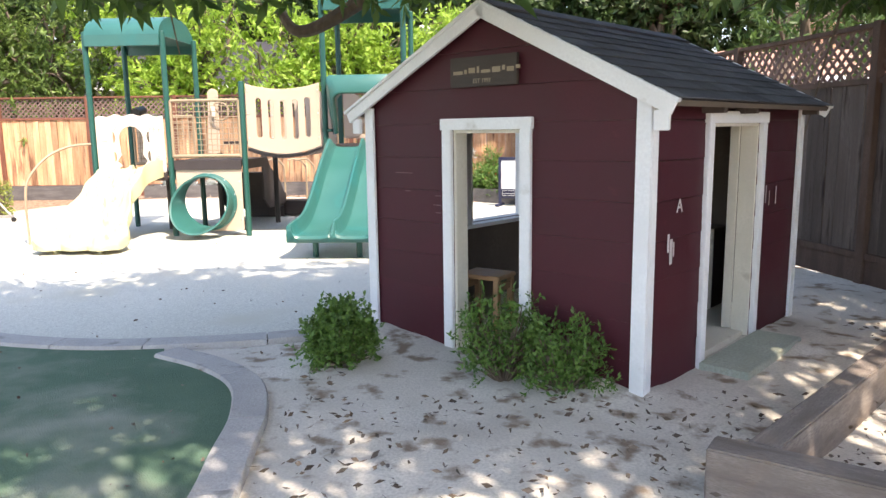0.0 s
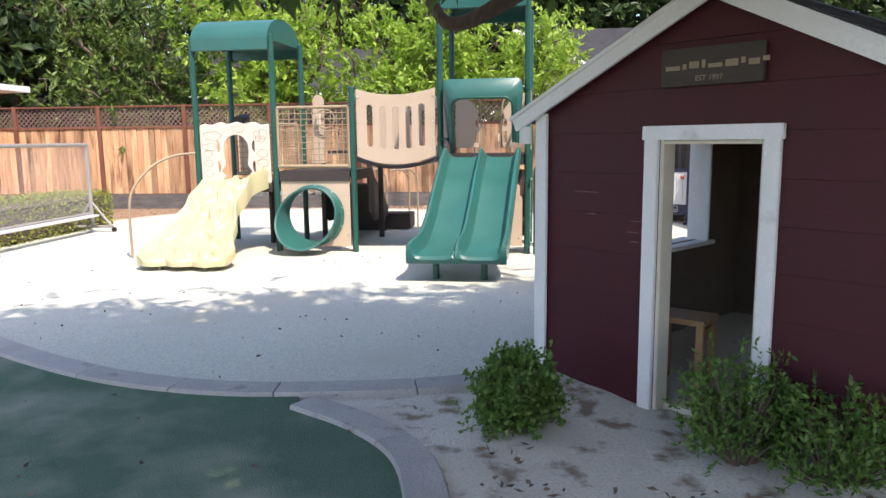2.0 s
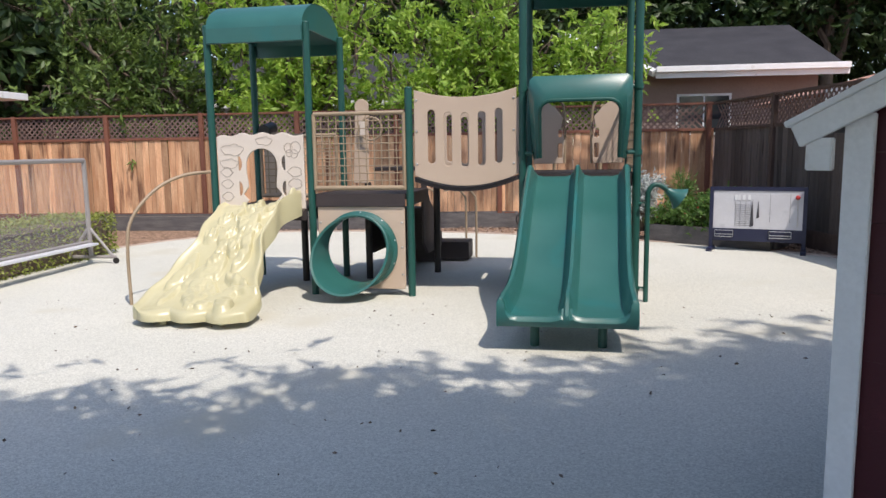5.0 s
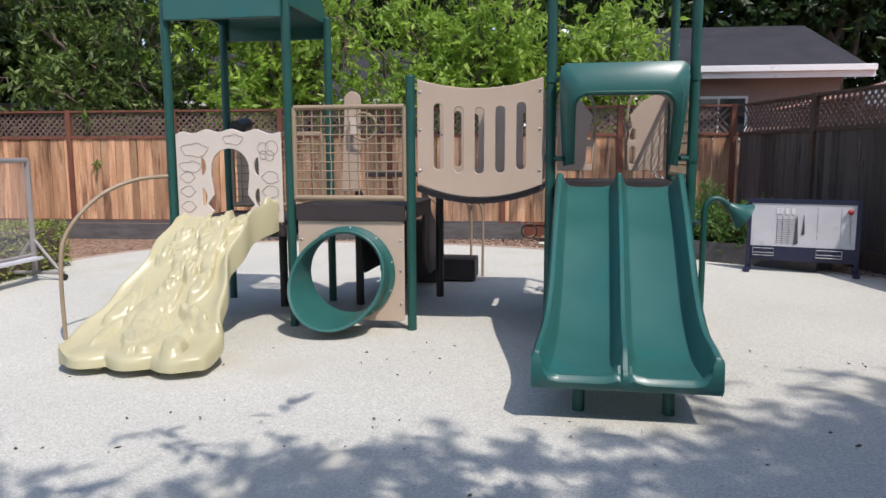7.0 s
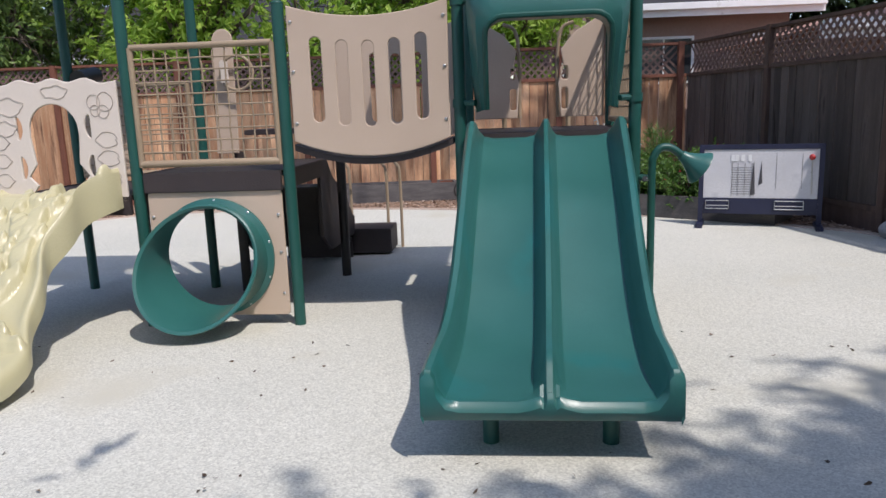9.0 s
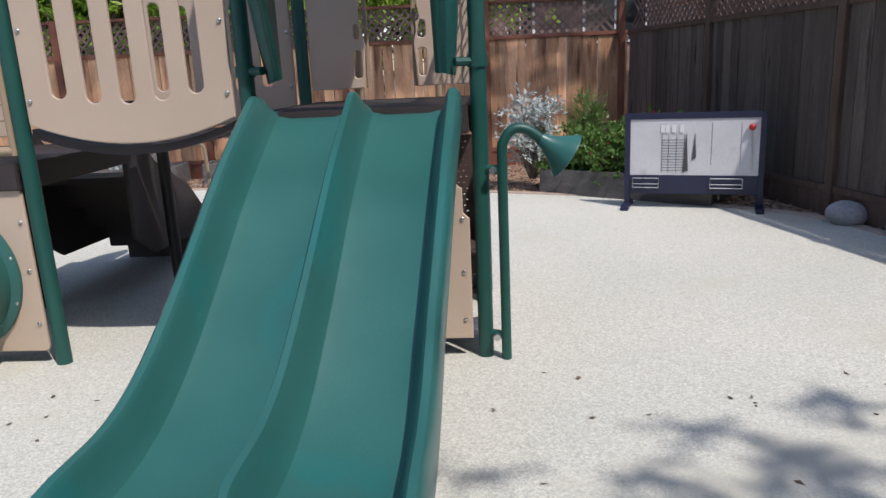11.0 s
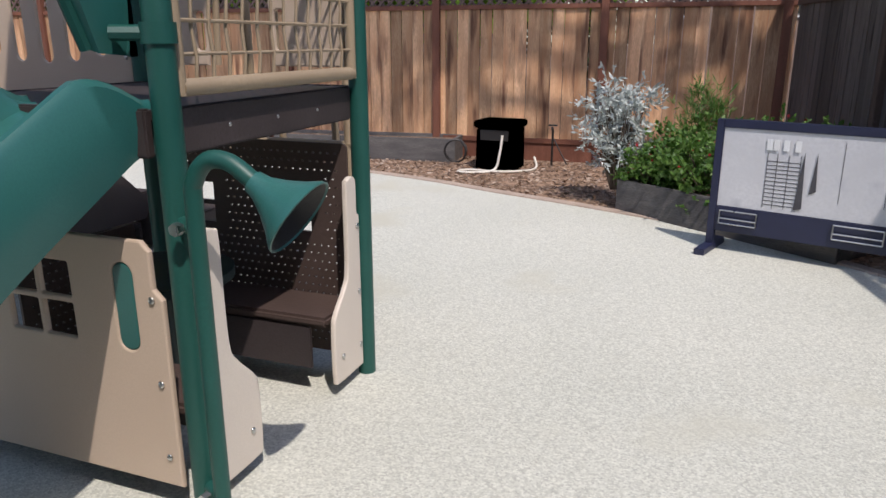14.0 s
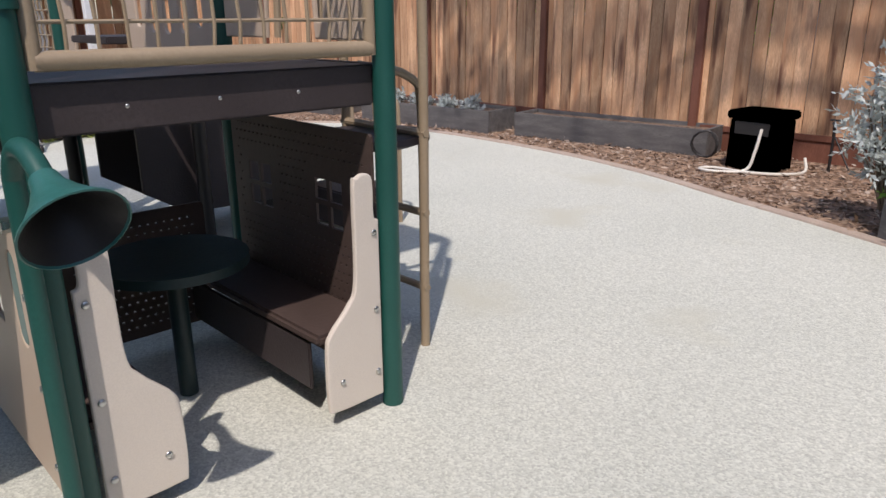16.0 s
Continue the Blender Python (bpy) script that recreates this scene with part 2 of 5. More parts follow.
def box(x0, x1, y0, y1, z0, z1, bevel=0.0, bm=None):
    bm = bm or bmesh.new()
    r = bmesh.ops.create_cube(bm, size=1, matrix=Matrix.LocRotScale(((x0 + x1) / 2, (y0 + y1) / 2, (z0 + z1) / 2), None, (abs(x1 - x0), abs(y1 - y0), abs(z1 - z0))))
    if bevel:
        vs = set(r["verts"])
        bmesh.ops.bevel(bm, geom=[e for e in bm.edges if e.verts[0] in vs], offset=bevel, segments=2, affect="EDGES")
    return bm


def tube(path, r, seg=10, bm=None, radii=None, cap=True):
    """A round bar along a list of points."""
    bm = bm or bmesh.new()
    pts = [Vector(p) for p in path]
    ref = Vector((0.31, 0.22, 0.92))
    rings = []
    for i, p in enumerate(pts):
        d = (pts[min(i + 1, len(pts) - 1)] - pts[max(i - 1, 0)]).normalized()
        if i == 0:
            side = d.cross(ref).normalized()
        else:
            side = (side - d * side.dot(d)).normalized()
        up = d.cross(side)
        rr = radii[i] if radii else r
        rings.append([bm.verts.new(p + (side * math.cos(k * math.tau / seg) + up * math.sin(k * math.tau / seg)) * rr) for k in range(seg)])
    for a, b in zip(rings, rings[1:]):
        for k in range(seg):
            bm.faces.new((a[k], a[(k + 1) % seg], b[(k + 1) % seg], b[k]))
    if cap:
        bm.faces.new(rings[0][::-1])
        bm.faces.new(rings[-1])
    return bm


def bend(points, steps=6):
    """Catmull-Rom through points."""
    p = [Vector(q) for q in points]
    p = [2 * p[0] - p[1]] + p + [2 * p[-1] - p[-2]]
    out = []
    for i in range(1, len(p) - 2):
        for k in range(steps):
            t = k / steps
            out.append(0.5 * (2 * p[i] + (p[i + 1] - p[i - 1]) * t + (2 * p[i - 1] - 5 * p[i] + 4 * p[i + 1] - p[i + 2]) * t * t + (3 * p[i] - p[i - 1] - 3 * p[i + 1] + p[i + 2]) * t ** 3))
    return out + [p[-2]]


def panel(loops, thick, mat, bevel=0.006):
    """A flat sheet with holes: outlines in x-z, extruded along y about 0."""
    cu = bpy.data.curves.new("sheet", "CURVE")
    cu.dimensions, cu.fill_mode, cu.extrude, cu.bevel_depth, cu.bevel_resolution = "2D", "BOTH", max(0.001, thick / 2 - bevel), bevel, 1
    cu.offset = -bevel
    for pts in loops:
        sp = cu.splines.new("POLY")
        sp.points.add(len(pts) - 1)
        sp.use_cyclic_u = True
        for q, (x, z) in zip(sp.points, pts):
            q.co = (x, z, 0, 1)
    ob = bpy.data.objects.new("sheet", cu)
    me = bpy.data.meshes.new_from_object(ob)
    bpy.data.objects.remove(ob)
    me.transform(Matrix.Rotation(radians(90), 4, "X"))
    bw = bmesh.new()
    bw.from_mesh(me)
    bmesh.ops.remove_doubles(bw, verts=bw.verts, dist=0.0002)
    bw.to_mesh(me)
    bw.free()
    me.materials.clear()
    me.materials.append(mat)
    me.shade_smooth()
    me.set_sharp_from_angle(angle=radians(16))
    return me


def rrect(x0, x1, z0, z1, r, n=5):
    out = []
    for cx, cz, a in ((x1 - r, z1 - r, 0), (x0 + r, z1 - r, 90), (x0 + r, z0 + r, 180), (x1 - r, z0 + r, 270)):
        out += [(cx + r * math.cos(radians(a + 90 * k / n)), cz + r * math.sin(radians(a + 90 * k / n))) for k in range(n + 1)]
    return out


def ring(cx, cz, rx, rz, n=40):
    return [(cx + rx * math.cos(k * math.tau / n), cz + rz * math.sin(k * math.tau / n)) for k in range(n)]


def bolts(parent, spots, axis="y", r=0.0115):
    """Domed steel bolt heads, each a part."""
    bm = bmesh.new()
    bmesh.ops.create_uvsphere(bm, u_segments=8, v_segments=5, radius=r)
    me = finish(bm, "bolt", STEEL)
    for p in spots:
        part("bolt", me, STEEL, parent, "", Matrix.Translation(p) @ Matrix.Diagonal((1, 0.55, 1, 1) if axis == "y" else (0.55, 1, 1, 1)))


def leaf_mesh(name, base, way, length, width, mat, fold=0.25):
    """Many small folded leaves from arrays of base points and directions."""
    n = len(base)
    way = way / np.linalg.norm(way, axis=1, keepdims=True)
    rnd = np.random.normal(size=(n, 3))
    rnd[:, 2] += 0.8
    side = np.cross(way, rnd)
    side /= np.linalg.norm(side, axis=1, keepdims=True) + 1e-9
    nor = np.cross(side, way)
    le = np.asarray(length).reshape(-1, 1) * np.ones((n, 1))
    wi = np.asarray(width).reshape(-1, 1) * np.ones((n, 1))
    mid = base + way * le * 0.45
    v = np.stack([base, mid + side * wi / 2 - nor * wi * fold, base + way * le - nor * wi * fold, mid - side * wi / 2 - nor * wi * fold], axis=1).reshape(-1, 3)
    me = bpy.data.meshes.new(name)
    me.vertices.add(4 * n)
    me.vertices.foreach_set("co", v.astype(np.float32).ravel())
    me.loops.add(6 * n)
    idx = np.arange(n).reshape(-1, 1) * 4 + np.array([[0, 1, 2, 0, 2, 3]])
    me.loops.foreach_set("vertex_index", idx.astype(np.int32).ravel())
    me.polygons.add(2 * n)
    me.polygons.foreach_set("loop_start", (np.arange(2 * n) * 3).astype(np.int32))
    me.update(calc_edges=True)
    me.validate()
    me.materials.append(mat)
    return me


def sprays(centres, spread, per, leaves, leaf, droop, rng, stalk=0.3):
    """Base points and directions of leaves set along short twigs round each centre."""
    c = np.repeat(np.asarray(centres), per, axis=0)
    c = c + rng.normal(size=c.shape) * spread
    d = rng.normal(size=c.shape)
    d[:, 2] -= droop
    d /= np.linalg.norm(d, axis=1, keepdims=True)
    t = np.linspace(0.1, 1, leaves)
    b = (c[:, None, :] + d[:, None, :] * t[None, :, None] * stalk).reshape(-1, 3)
    w = np.repeat(d, leaves, axis=0) + rng.normal(size=b.shape) * 0.65
    w[:, 2] -= droop * 0.4
    return b, w, leaf * rng.uniform(0.6, 1.25, len(b))


def limb(p, q, r0, r1, rng, steps=6, wob=0.12):
    p, q = np.array(p, float), np.array(q, float)
    le = np.linalg.norm(q - p)
    pts = [p + (q - p) * k / steps + (rng.normal(size=3) * wob * le / steps if 0 < k < steps else 0) for k in range(steps + 1)]
    return pts, [r0 + (r1 - r0) * k / steps for k in range(steps + 1)]


def tree(name, foot, height, trunk_r, tips, clumps, spread, per, leaves, leaf, width, mat, label, rng, droop=0.3, first=0.35, category="tree", clear=None, bare=2.0):
    """Tapered trunk, limbs to the tips, and a crown of leafy sprays along the limbs."""
    t = empty(name, Matrix.Translation(foot), label, category)
    f = np.array(foot, float)
    bm = bmesh.new()
    pts, rad = limb((0, 0, 0), (0.1, 0, height), trunk_r, trunk_r * 0.45, rng, 7, 0.06)
    tube(pts, 0, 9, bm, rad)
    centres = []
    for tip in tips:
        q = np.array(tip, float) - f
        k = rng.integers(int(first * 7), 8)
        lp, lr = limb(pts[k], q, rad[k] * 0.6, 0.012, rng, 7, 0.2)
        tube(lp, 0, 6, bm, lr)
        for j in range(clumps):
            s = rng.uniform(bare, 7)
            i = min(int(s), 6)
            a = lp[i] + (lp[i + 1] - lp[i]) * (s - i)
            c = a + rng.normal(size=3) * spread * 0.9
            centres.append(c)
            tube([a, (a + c) / 2 + rng.normal(size=3) * 0.03, c], 0, 4, bm, [0.012, 0.008, 0.004], cap=False)
    part("trunk", bm, BARK, t)
    b, w, le = sprays(centres, spread * 0.55, per, leaves, leaf, droop, rng)
    if clear:
        # keep the space under the boughs free: z over clear[0] + clear[1] * y
        keep = b[:, 2] + f[2] - 0.6 * le > clear[0] + clear[1] * np.maximum(0, b[:, 1] + f[1])
        b, w, le = b[keep], w[keep], le[keep]
    part("crown", leaf_mesh("crown", b, w, le, le * width, mat), mat, t)
    return t


def shrub(name, foot, size, n, leaf, width, mat, label, rng, droop=-0.4, shape=1.0, category="shrub", extra=None):
    t = empty(name, Matrix.Translation(foot), label, category)
    bm = bmesh.new()
    cs = []
    for k in range(n):
        a, r = rng.uniform(0, math.tau), math.sqrt(rng.uniform(0, 1))
        h = rng.uniform(0.25, 1) * (1 - 0.45 * r * r * shape)
        q = np.array((math.cos(a) * r * size[0], math.sin(a) * r * size[1], h * size[2]))
        cs.append(q)
        tube([(q[0] * 0.15, q[1] * 0.15, 0), (q[0] * 0.6, q[1] * 0.6, q[2] * 0.6), q], 0, 4, bm, [0.008, 0.006, 0.003], cap=False)
    part("branch", bm, BARK, t)
    b, w, le = sprays(cs, 0.02 + 0.035 * max(size), 5, 9, leaf, droop, rng, 0.03 + 0.13 * max(size))
    part("foliage", leaf_mesh("foliage", b, w, le, le * width, mat), mat, t)
    if extra:
        m2, ne, sz = extra
        i = rng.integers(0, len(cs), ne)
        e = np.array(cs)[i] + rng.normal(size=(ne, 3)) * 0.05
        e[:, 2] += 0.04
        tagged(part("flowers", leaf_mesh("flowers", e, rng.normal(size=(ne, 3)), sz, sz, m2), m2, t), kind="stuff")
    return t


# ---- ground ----
def sheet(name, outline, z, mat, label, category, thick=0.02, kind="structure"):
    bm = bmesh.new()
    f = bm.faces.new([bm.verts.new((x, y, z)) for x, y in outline])
    if f.normal.z < 0:
        f.normal_flip()
    r = bmesh.ops.extrude_face_region(bm, geom=[f])
    for v in [g for g in r["geom"] if isinstance(g, bmesh.types.BMVert)]:
        v.co.z -= thick
    bmesh.ops.triangulate(bm, faces=[g for g in bm.faces if len(g.verts) > 4])
    return thing(name, bm, mat, label, category, None, "", kind)


gb = bmesh.new()
bmesh.ops.create_grid(gb, x_segments=40, y_segments=40, size=300)
ground = thing("ground", gb, SOIL, "brown bare soil around and beyond the yard", "ground", Matrix.Translation((0, 0, -0.045)), "", "structure")

FRONT = bend([(-8.3, 10.6, 0), (-7.4, 8.6, 0), (-6.0, 6.90, 0), (-4.55, 5.75, 0), (-3.4, 5.09, 0), (-2.6, 4.83, 0), (-1.88, 4.81, 0), (-0.9, 5.02, 0), (0.2, 5.7, 0), (1.4, 6.9, 0)], 6)
BACK = bend([(1.4, 6.9, 0), (2.5, 8.6, 0), (2.75, 10.5, 0), (2.55, 12.3, 0), (2.05, 13.0, 0), (1.06, 13.85, 0), (0.1, 14.35, 0), (-0.84, 14.75, 0), (-1.8, 15.18, 0), (-2.97, 15.5, 0), (-4.6, 15.68, 0), (-6.3, 15.5, 0), (-7.5, 14.4, 0), (-8.1, 12.8, 0), (-8.3, 10.6, 0)], 6)
play_surface = sheet("pavement", [(p.x, p.y) for p in FRONT[:-1] + BACK[:-1]], 0.0, RUBBER, "pale beige granular rubber play surface in sun and shade", "play surface", 0.04)


def kerb_run(name, path, width, z, height, mat, step, label):
    """A kerb cut into cast lengths with narrow joints."""
    k = empty(name, Matrix(), label, "kerb", "", "structure")
    i = 0
    while i < len(path) - 1:
        seg = path[i:i + step + 1]
        bm = bmesh.new()
        rows = []
        for j, p in enumerate(seg):
            a, b = path[max(0, i + j - 1)], path[min(len(path) - 1, i + j + 1)]
            d = (b - a).normalized()
            q = p + d * (0.004 if j == 0 else -0.004 if j == len(seg) - 1 else 0)
            s = Vector((d.y, -d.x, 0)) * width / 2
            u = Vector((0, 0, z))
            rows.append([bm.verts.new(c) for c in (q - s + u - Vector((0, 0, height)), q - s + u - Vector((0, 0, 0.012)), q - s * 0.9 + u, q + s * 0.9 + u, q + s + u - Vector((0, 0, 0.012)), q + s + u - Vector((0, 0, height)))])
        for a, b in zip(rows, rows[1:]):
            for m in range(5):
                bm.faces.new((a[m], a[m + 1], b[m + 1], b[m]))
        bm.faces.new(rows[0])
        bm.faces.new(rows[-1][::-1])
        part("kerb_length", bm, mat, k)
        i += step
    return k


def offset(path, by):
    out = []
    for i, p in enumerate(path):
        d = (path[min(i + 1, len(path) - 1)] - path[max(i - 1, 0)]).normalized()
        out.append(p + Vector((d.y, -d.x, 0)) * by)
    return out


kerb_run("kerb_curved", offset(FRONT[:45], 0.10), 0.20, 0.02, 0.07, CONCRETE, 5, "grey concrete kerb curving between turf and rubber")
SPUR = bend([(-1.80, 4.50, 0), (-1.42, 4.24, 0), (-1.13, 3.90, 0), (-0.99, 3.45, 0), (-0.95, 3.0, 0), (-0.91, 2.5, 0), (-0.95, 1.5, 0), (-1.2, 0.2, 0), (-1.6, -2, 0)], 5)
kerb_run("kerb_spur", SPUR, 0.19, 0.02, 0.07, CONCRETE, 8, "grey concrete kerb between green turf and sand")
kerb_run("edging", offset(BACK, 0.05), 0.10, 0.014, 0.05, EDGING, 8, "tan concrete edging between rubber and bark mulch")
turf_edge = [(p.x, p.y) for p in offset(FRONT[:37], 0.19)] + [(p.x - 0.08, p.y) for p in SPUR[1:]] + [(-12, -2), (-12, 10.6)]
turf = sheet("lawn", turf_edge, -0.004, TURF, "dusty dark green artificial turf", "turf", 0.03)

# sand with low mounds
rs = np.random.default_rng(3)
sb = bmesh.new()
bmesh.ops.create_grid(sb, x_segments=150, y_segments=150, size=0.5)
for v in sb.verts:
    x, y = -1.7 + 5.9 * (v.co.x + 0.5), -2 + 10.6 * (v.co.y + 0.5)
    h = 0.05 * noise.noise(Vector((x * 0.9, y * 0.9, 0))) + 0.016 * noise.noise(Vector((x * 4, y * 4, 3))) + 0.005 * noise.noise(Vector((x * 11, y * 11, 3)))
    along, away = (x + 0.493) * 0.7325 - (y - 5.087) * 0.6807, -(x + 0.493) * 0.6807 - (y - 5.087) * 0.7325
    heap = 0.085 * math.exp(-((along - 0.1) / 0.55) ** 2) + 0.05 * math.exp(-((along - 1.75) / 0.3) ** 2)
    h += heap * math.exp(-(max(0, away) / 0.30) ** 2) * (1 if away > -0.1 else 0)
    v.co = (x, y, -0.02 + max(-0.015, h))


def inside(x, y, poly):
    c = False
    for (x0, y0), (x1, y1) in zip(poly, poly[1:] + poly[:1]):
        if (y0 > y) != (y1 > y) and x < (x1 - x0) * (y - y0) / (y1 - y0) + x0:
            c = not c
    return c


sand_poly = [(p.x + 0.03, p.y) for p in SPUR[::-1]] + [(p.x, p.y) for p in offset(FRONT[36:], 0.12)] + [(2.3, 8.3), (4.2, 8.3), (4.2, -2)]
bmesh.ops.delete(sb, geom=[f for f in sb.faces if not inside(f.calc_center_median().x, f.calc_center_median().y, sand_poly)], context="FACES")
sand = thing("sand", sb, SAND, "pale trampled sand with leaf litter", "sand", None, "", "structure")

mulch_out = [(p.x, p.y) for p in offset(BACK[6:78], 0.11)] + [(-9.2, 13.2), (-12.5, 13.2), (-12.5, 16.95), (1.95, 16.95), (4.0, 8.6)]
mulch = sheet("mulch_bed", mulch_out, -0.006, MULCH, "brown bark mulch bed along the fence", "mulch", 0.03)
n_chip = 9000
pts = np.stack([rs.uniform(-7.5, 3.4, n_chip * 3), rs.uniform(10.0, 16.8, n_chip * 3)], 1)
mo = mulch_out
keep = np.array([inside(x, y, mo) for x, y in pts])
pts = pts[keep][:n_chip]
cb = np.concatenate([pts, rs.uniform(0.0, 0.012, (len(pts), 1))], 1)
cw = rs.normal(size=cb.shape) * np.array([1, 1, 0.25])
tagged(thing("bark_chips", leaf_mesh("bark_chips", cb, cw, rs.uniform(0.03, 0.08, len(cb)), rs.uniform(0.012, 0.03, len(cb)), CHIP, 0.1), CHIP, "loose brown bark chips on the bed", "bark chips"), kind="stuff")

# fallen leaves on rubber, turf and sand
lp = np.concatenate([np.stack([rs.uniform(-7, 3.3, 620), rs.uniform(0.5, 9.5, 620), np.full(620, 0.012)], 1), np.stack([rs.uniform(-0.8, 3.4, 3200), rs.uniform(1.5, 6.5, 3200), np.full(3200, 0.015)], 1)])
on_sand = (lp[:, 0] > -0.8) & (lp[:, 1] < 4.9)
lp[:, 2] = np.where(on_sand, 0.03, 0.008)
lp = lp[on_sand | (np.arange(len(lp)) < 620)]
house_block = (np.abs(lp[:, 0] - 1.1) < 1.7) & (np.abs(lp[:, 1] - 5.3) < 1.7)
lp = lp[~house_block]
lw = rs.normal(size=lp.shape) * np.array([1, 1, 0.12])
tagged(thing("fallen_leaves", leaf_mesh("fallen_leaves", lp, lw, np.where(lp[:, 2] > 0.02, 1.0, 0.7) * rs.uniform(0.02, 0.06, len(lp)), rs.uniform(0.010, 0.026, len(lp)), LEAF_DRY, 0.35), LEAF_DRY, "dry brown fallen leaves scattered on the ground", "leaves"), kind="stuff")

# ---- playhouse ----
HW, HD, EAVE, RIDGE = 2.095, 2.35, 1.575, 2.09
HM = pose(-0.493, 5.087, 0, 0, 0, -42.9)
playhouse = empty("playhouse", HM, "maroon plank playhouse with white trim and grey shingle roof", "playhouse")


def slope(u):
    return EAVE + (RIDGE - EAVE) * (1 - abs(u - HW / 2) / (HW / 2))


def plank_wall(name, length, holes, place, gable, label=""):
    """Lapped planks round openings (u0, u1, z0, z1), with an inner lining."""
    loops = [[(0.02, -0.05), (length - 0.02, -0.05), (length - 0.02, EAVE - 0.01)] + ([(length / 2, RIDGE - 0.01)] if gable else []) + [(0.02, EAVE - 0.01)]]
    cut = []
    for u0, u1, z0, z1 in holes:
        if z0 <= 0:
            cut.append((u0, u1, z1))
        else:
            loops.append([(u0, z0), (u1, z0), (u1, z1), (u0, z1)])
    base = [(0.02, -0.05)]
    for u0, u1, z1 in cut:
        base += [(u0, -0.05), (u0, z1), (u1, z1), (u1, -0.05)]
    loops[0] = base + loops[0][1:]
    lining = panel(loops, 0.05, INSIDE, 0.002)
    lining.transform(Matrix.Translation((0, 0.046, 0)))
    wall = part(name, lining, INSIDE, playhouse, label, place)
    z, step = -0.05, 0.213
    gap, lap = (0.002, 0.001) if gable else (0.006, 0.006)
    top = RIDGE if gable else EAVE
    while z < top - 0.02:
        z1 = min(z + step, top)
        spans = [(0.0, length)]
        for u0, u1, a, b in holes:
            if a < z1 - 0.01 and b > z + 0.01:
                spans = [s for x0, x1 in spans for s in ((x0, min(x1, u0)), (max(x0, u1), x1)) if s[1] - s[0] > 0.01]
        for x0, x1 in spans:
            def lim(u, zz):
                if not gable or zz <= EAVE:
                    return u
                w = (zz - EAVE) / (RIDGE - EAVE) * length / 2
                return min(max(u, w), length - w)
            bm = bmesh.new()
            out = [(lim(x0, z), z), (lim(x1, z), z), (lim(x1, z1 - gap), z1 - gap), (lim(x0, z1 - gap), z1 - gap)]
            if gable and z < EAVE < z1:
                out = [(x0, z), (x1, z), (x1, EAVE), (lim(x1, z1 - gap), z1 - gap), (lim(x0, z1 - gap), z1 - gap), (x0, EAVE)]
            if out[2][0] - out[3][0] > 0.002 or len(out) > 4:
                f0 = [bm.verts.new((x, -lap if zz < z + 0.01 else 0.004, zz)) for x, zz in out]
                f1 = [bm.verts.new((x, 0.020, zz)) for x, zz in out]
                bm.faces.new(f0)
                bm.faces.new(f1[::-1])
                for k in range(len(out)):
                    bm.faces.new((f0[k], f1[k], f1[(k + 1) % len(out)], f0[(k + 1) % len(out)]))
                part("plank", finish(bm, "plank", MAROON, False), MAROON, wall)
        z += step
    return wall


DOOR_F, DOOR_S, WIN = (0.774, 1.308, -1, 1.40), (0.755, 1.534, -1, 1.42), (0.65, 1.45, 0.66, 1.38)
front = plank_wall("wall_front", HW, [DOOR_F], Matrix(), True)
right = plank_wall("wall_side", HD, [DOOR_S], pose(HW, 0, 0, 0, 0, 90), False)
left = plank_wall("wall_side", HD, [WIN], pose(0, HD, 0, 0, 0, -90), False)
back = plank_wall("wall_back", HW, [], pose(HW, HD, 0, 0, 0, 180), True)
part("floor_slab", box(0.03, HW - 0.03, 0.08, HD - 0.03, -0.05, 0.012), CREAM, playhouse, "worn pale floor slab")


def door_trim(wall, u0, u1, top, mat, w=0.075):
    part("door_casing", box(u0 - w, u0, -0.03, 0.0, -0.04, top, 0.004), WHITE, wall)
    part("door_casing", box(u1, u1 + w, -0.03, 0.0, -0.04, top, 0.004), WHITE, wall)
    part("door_casing", box(u0 - w - 0.01, u1 + w + 0.01, -0.035, 0.0, top, top + 0.07, 0.004), WHITE, wall)
    part("door_jamb", box(u0, u0 + 0.02, 0.0, 0.11, -0.04, top, 0.003), mat, wall)
    part("door_jamb", box(u1 - 0.02, u1, 0.0, 0.11, -0.04, top, 0.003), mat, wall)
    part("door_jamb", box(u0 + 0.02, u1 - 0.02, 0.0, 0.11, top - 0.02, top - 0.001, 0.003), mat, wall)


door_trim(front, 0.774, 1.308, 1.40, CREAM)
door_trim(right, 0.755, 1.534, 1.42, CREAM)
part("door_leaf", box(1.489, 1.512, 0.11, 0.17, 0.02, 1.40, 0.004), CREAM, right, "open cream door return")
part("door_step", box(0.67, 1.62, -0.32, -0.03, -0.04, 0.010, 0.004), material("green_grey_step", (0.36, 0.40, 0.33), (0.46, 0.50, 0.42), 0.85, 5, 60, 0.3), right, "worn pale green door step")
# window in the far side wall
u0, u1, z0, z1 = WIN
for a in ((u0 - 0.06, u0, z0, z1), (u1, u1 + 0.06, z0, z1), (u0 - 0.06, u1 + 0.06, z1, z1 + 0.06)):
    part("window_casing", box(a[0], a[1], -0.03, 0.0, a[2], a[3], 0.004), WHITE, left)
part("window_sill", box(u0 - 0.08, u1 + 0.08, -0.10, 0.16, z0 - 0.03, z0, 0.006), WHITE, left)
part("window_jamb", box(u0, u0 + 0.02, 0.0, 0.15, z0, z1, 0.003), WHITE, left)
part("window_jamb", box(u1 - 0.02, u1, 0.0, 0.15, z0, z1, 0.003), WHITE, left)
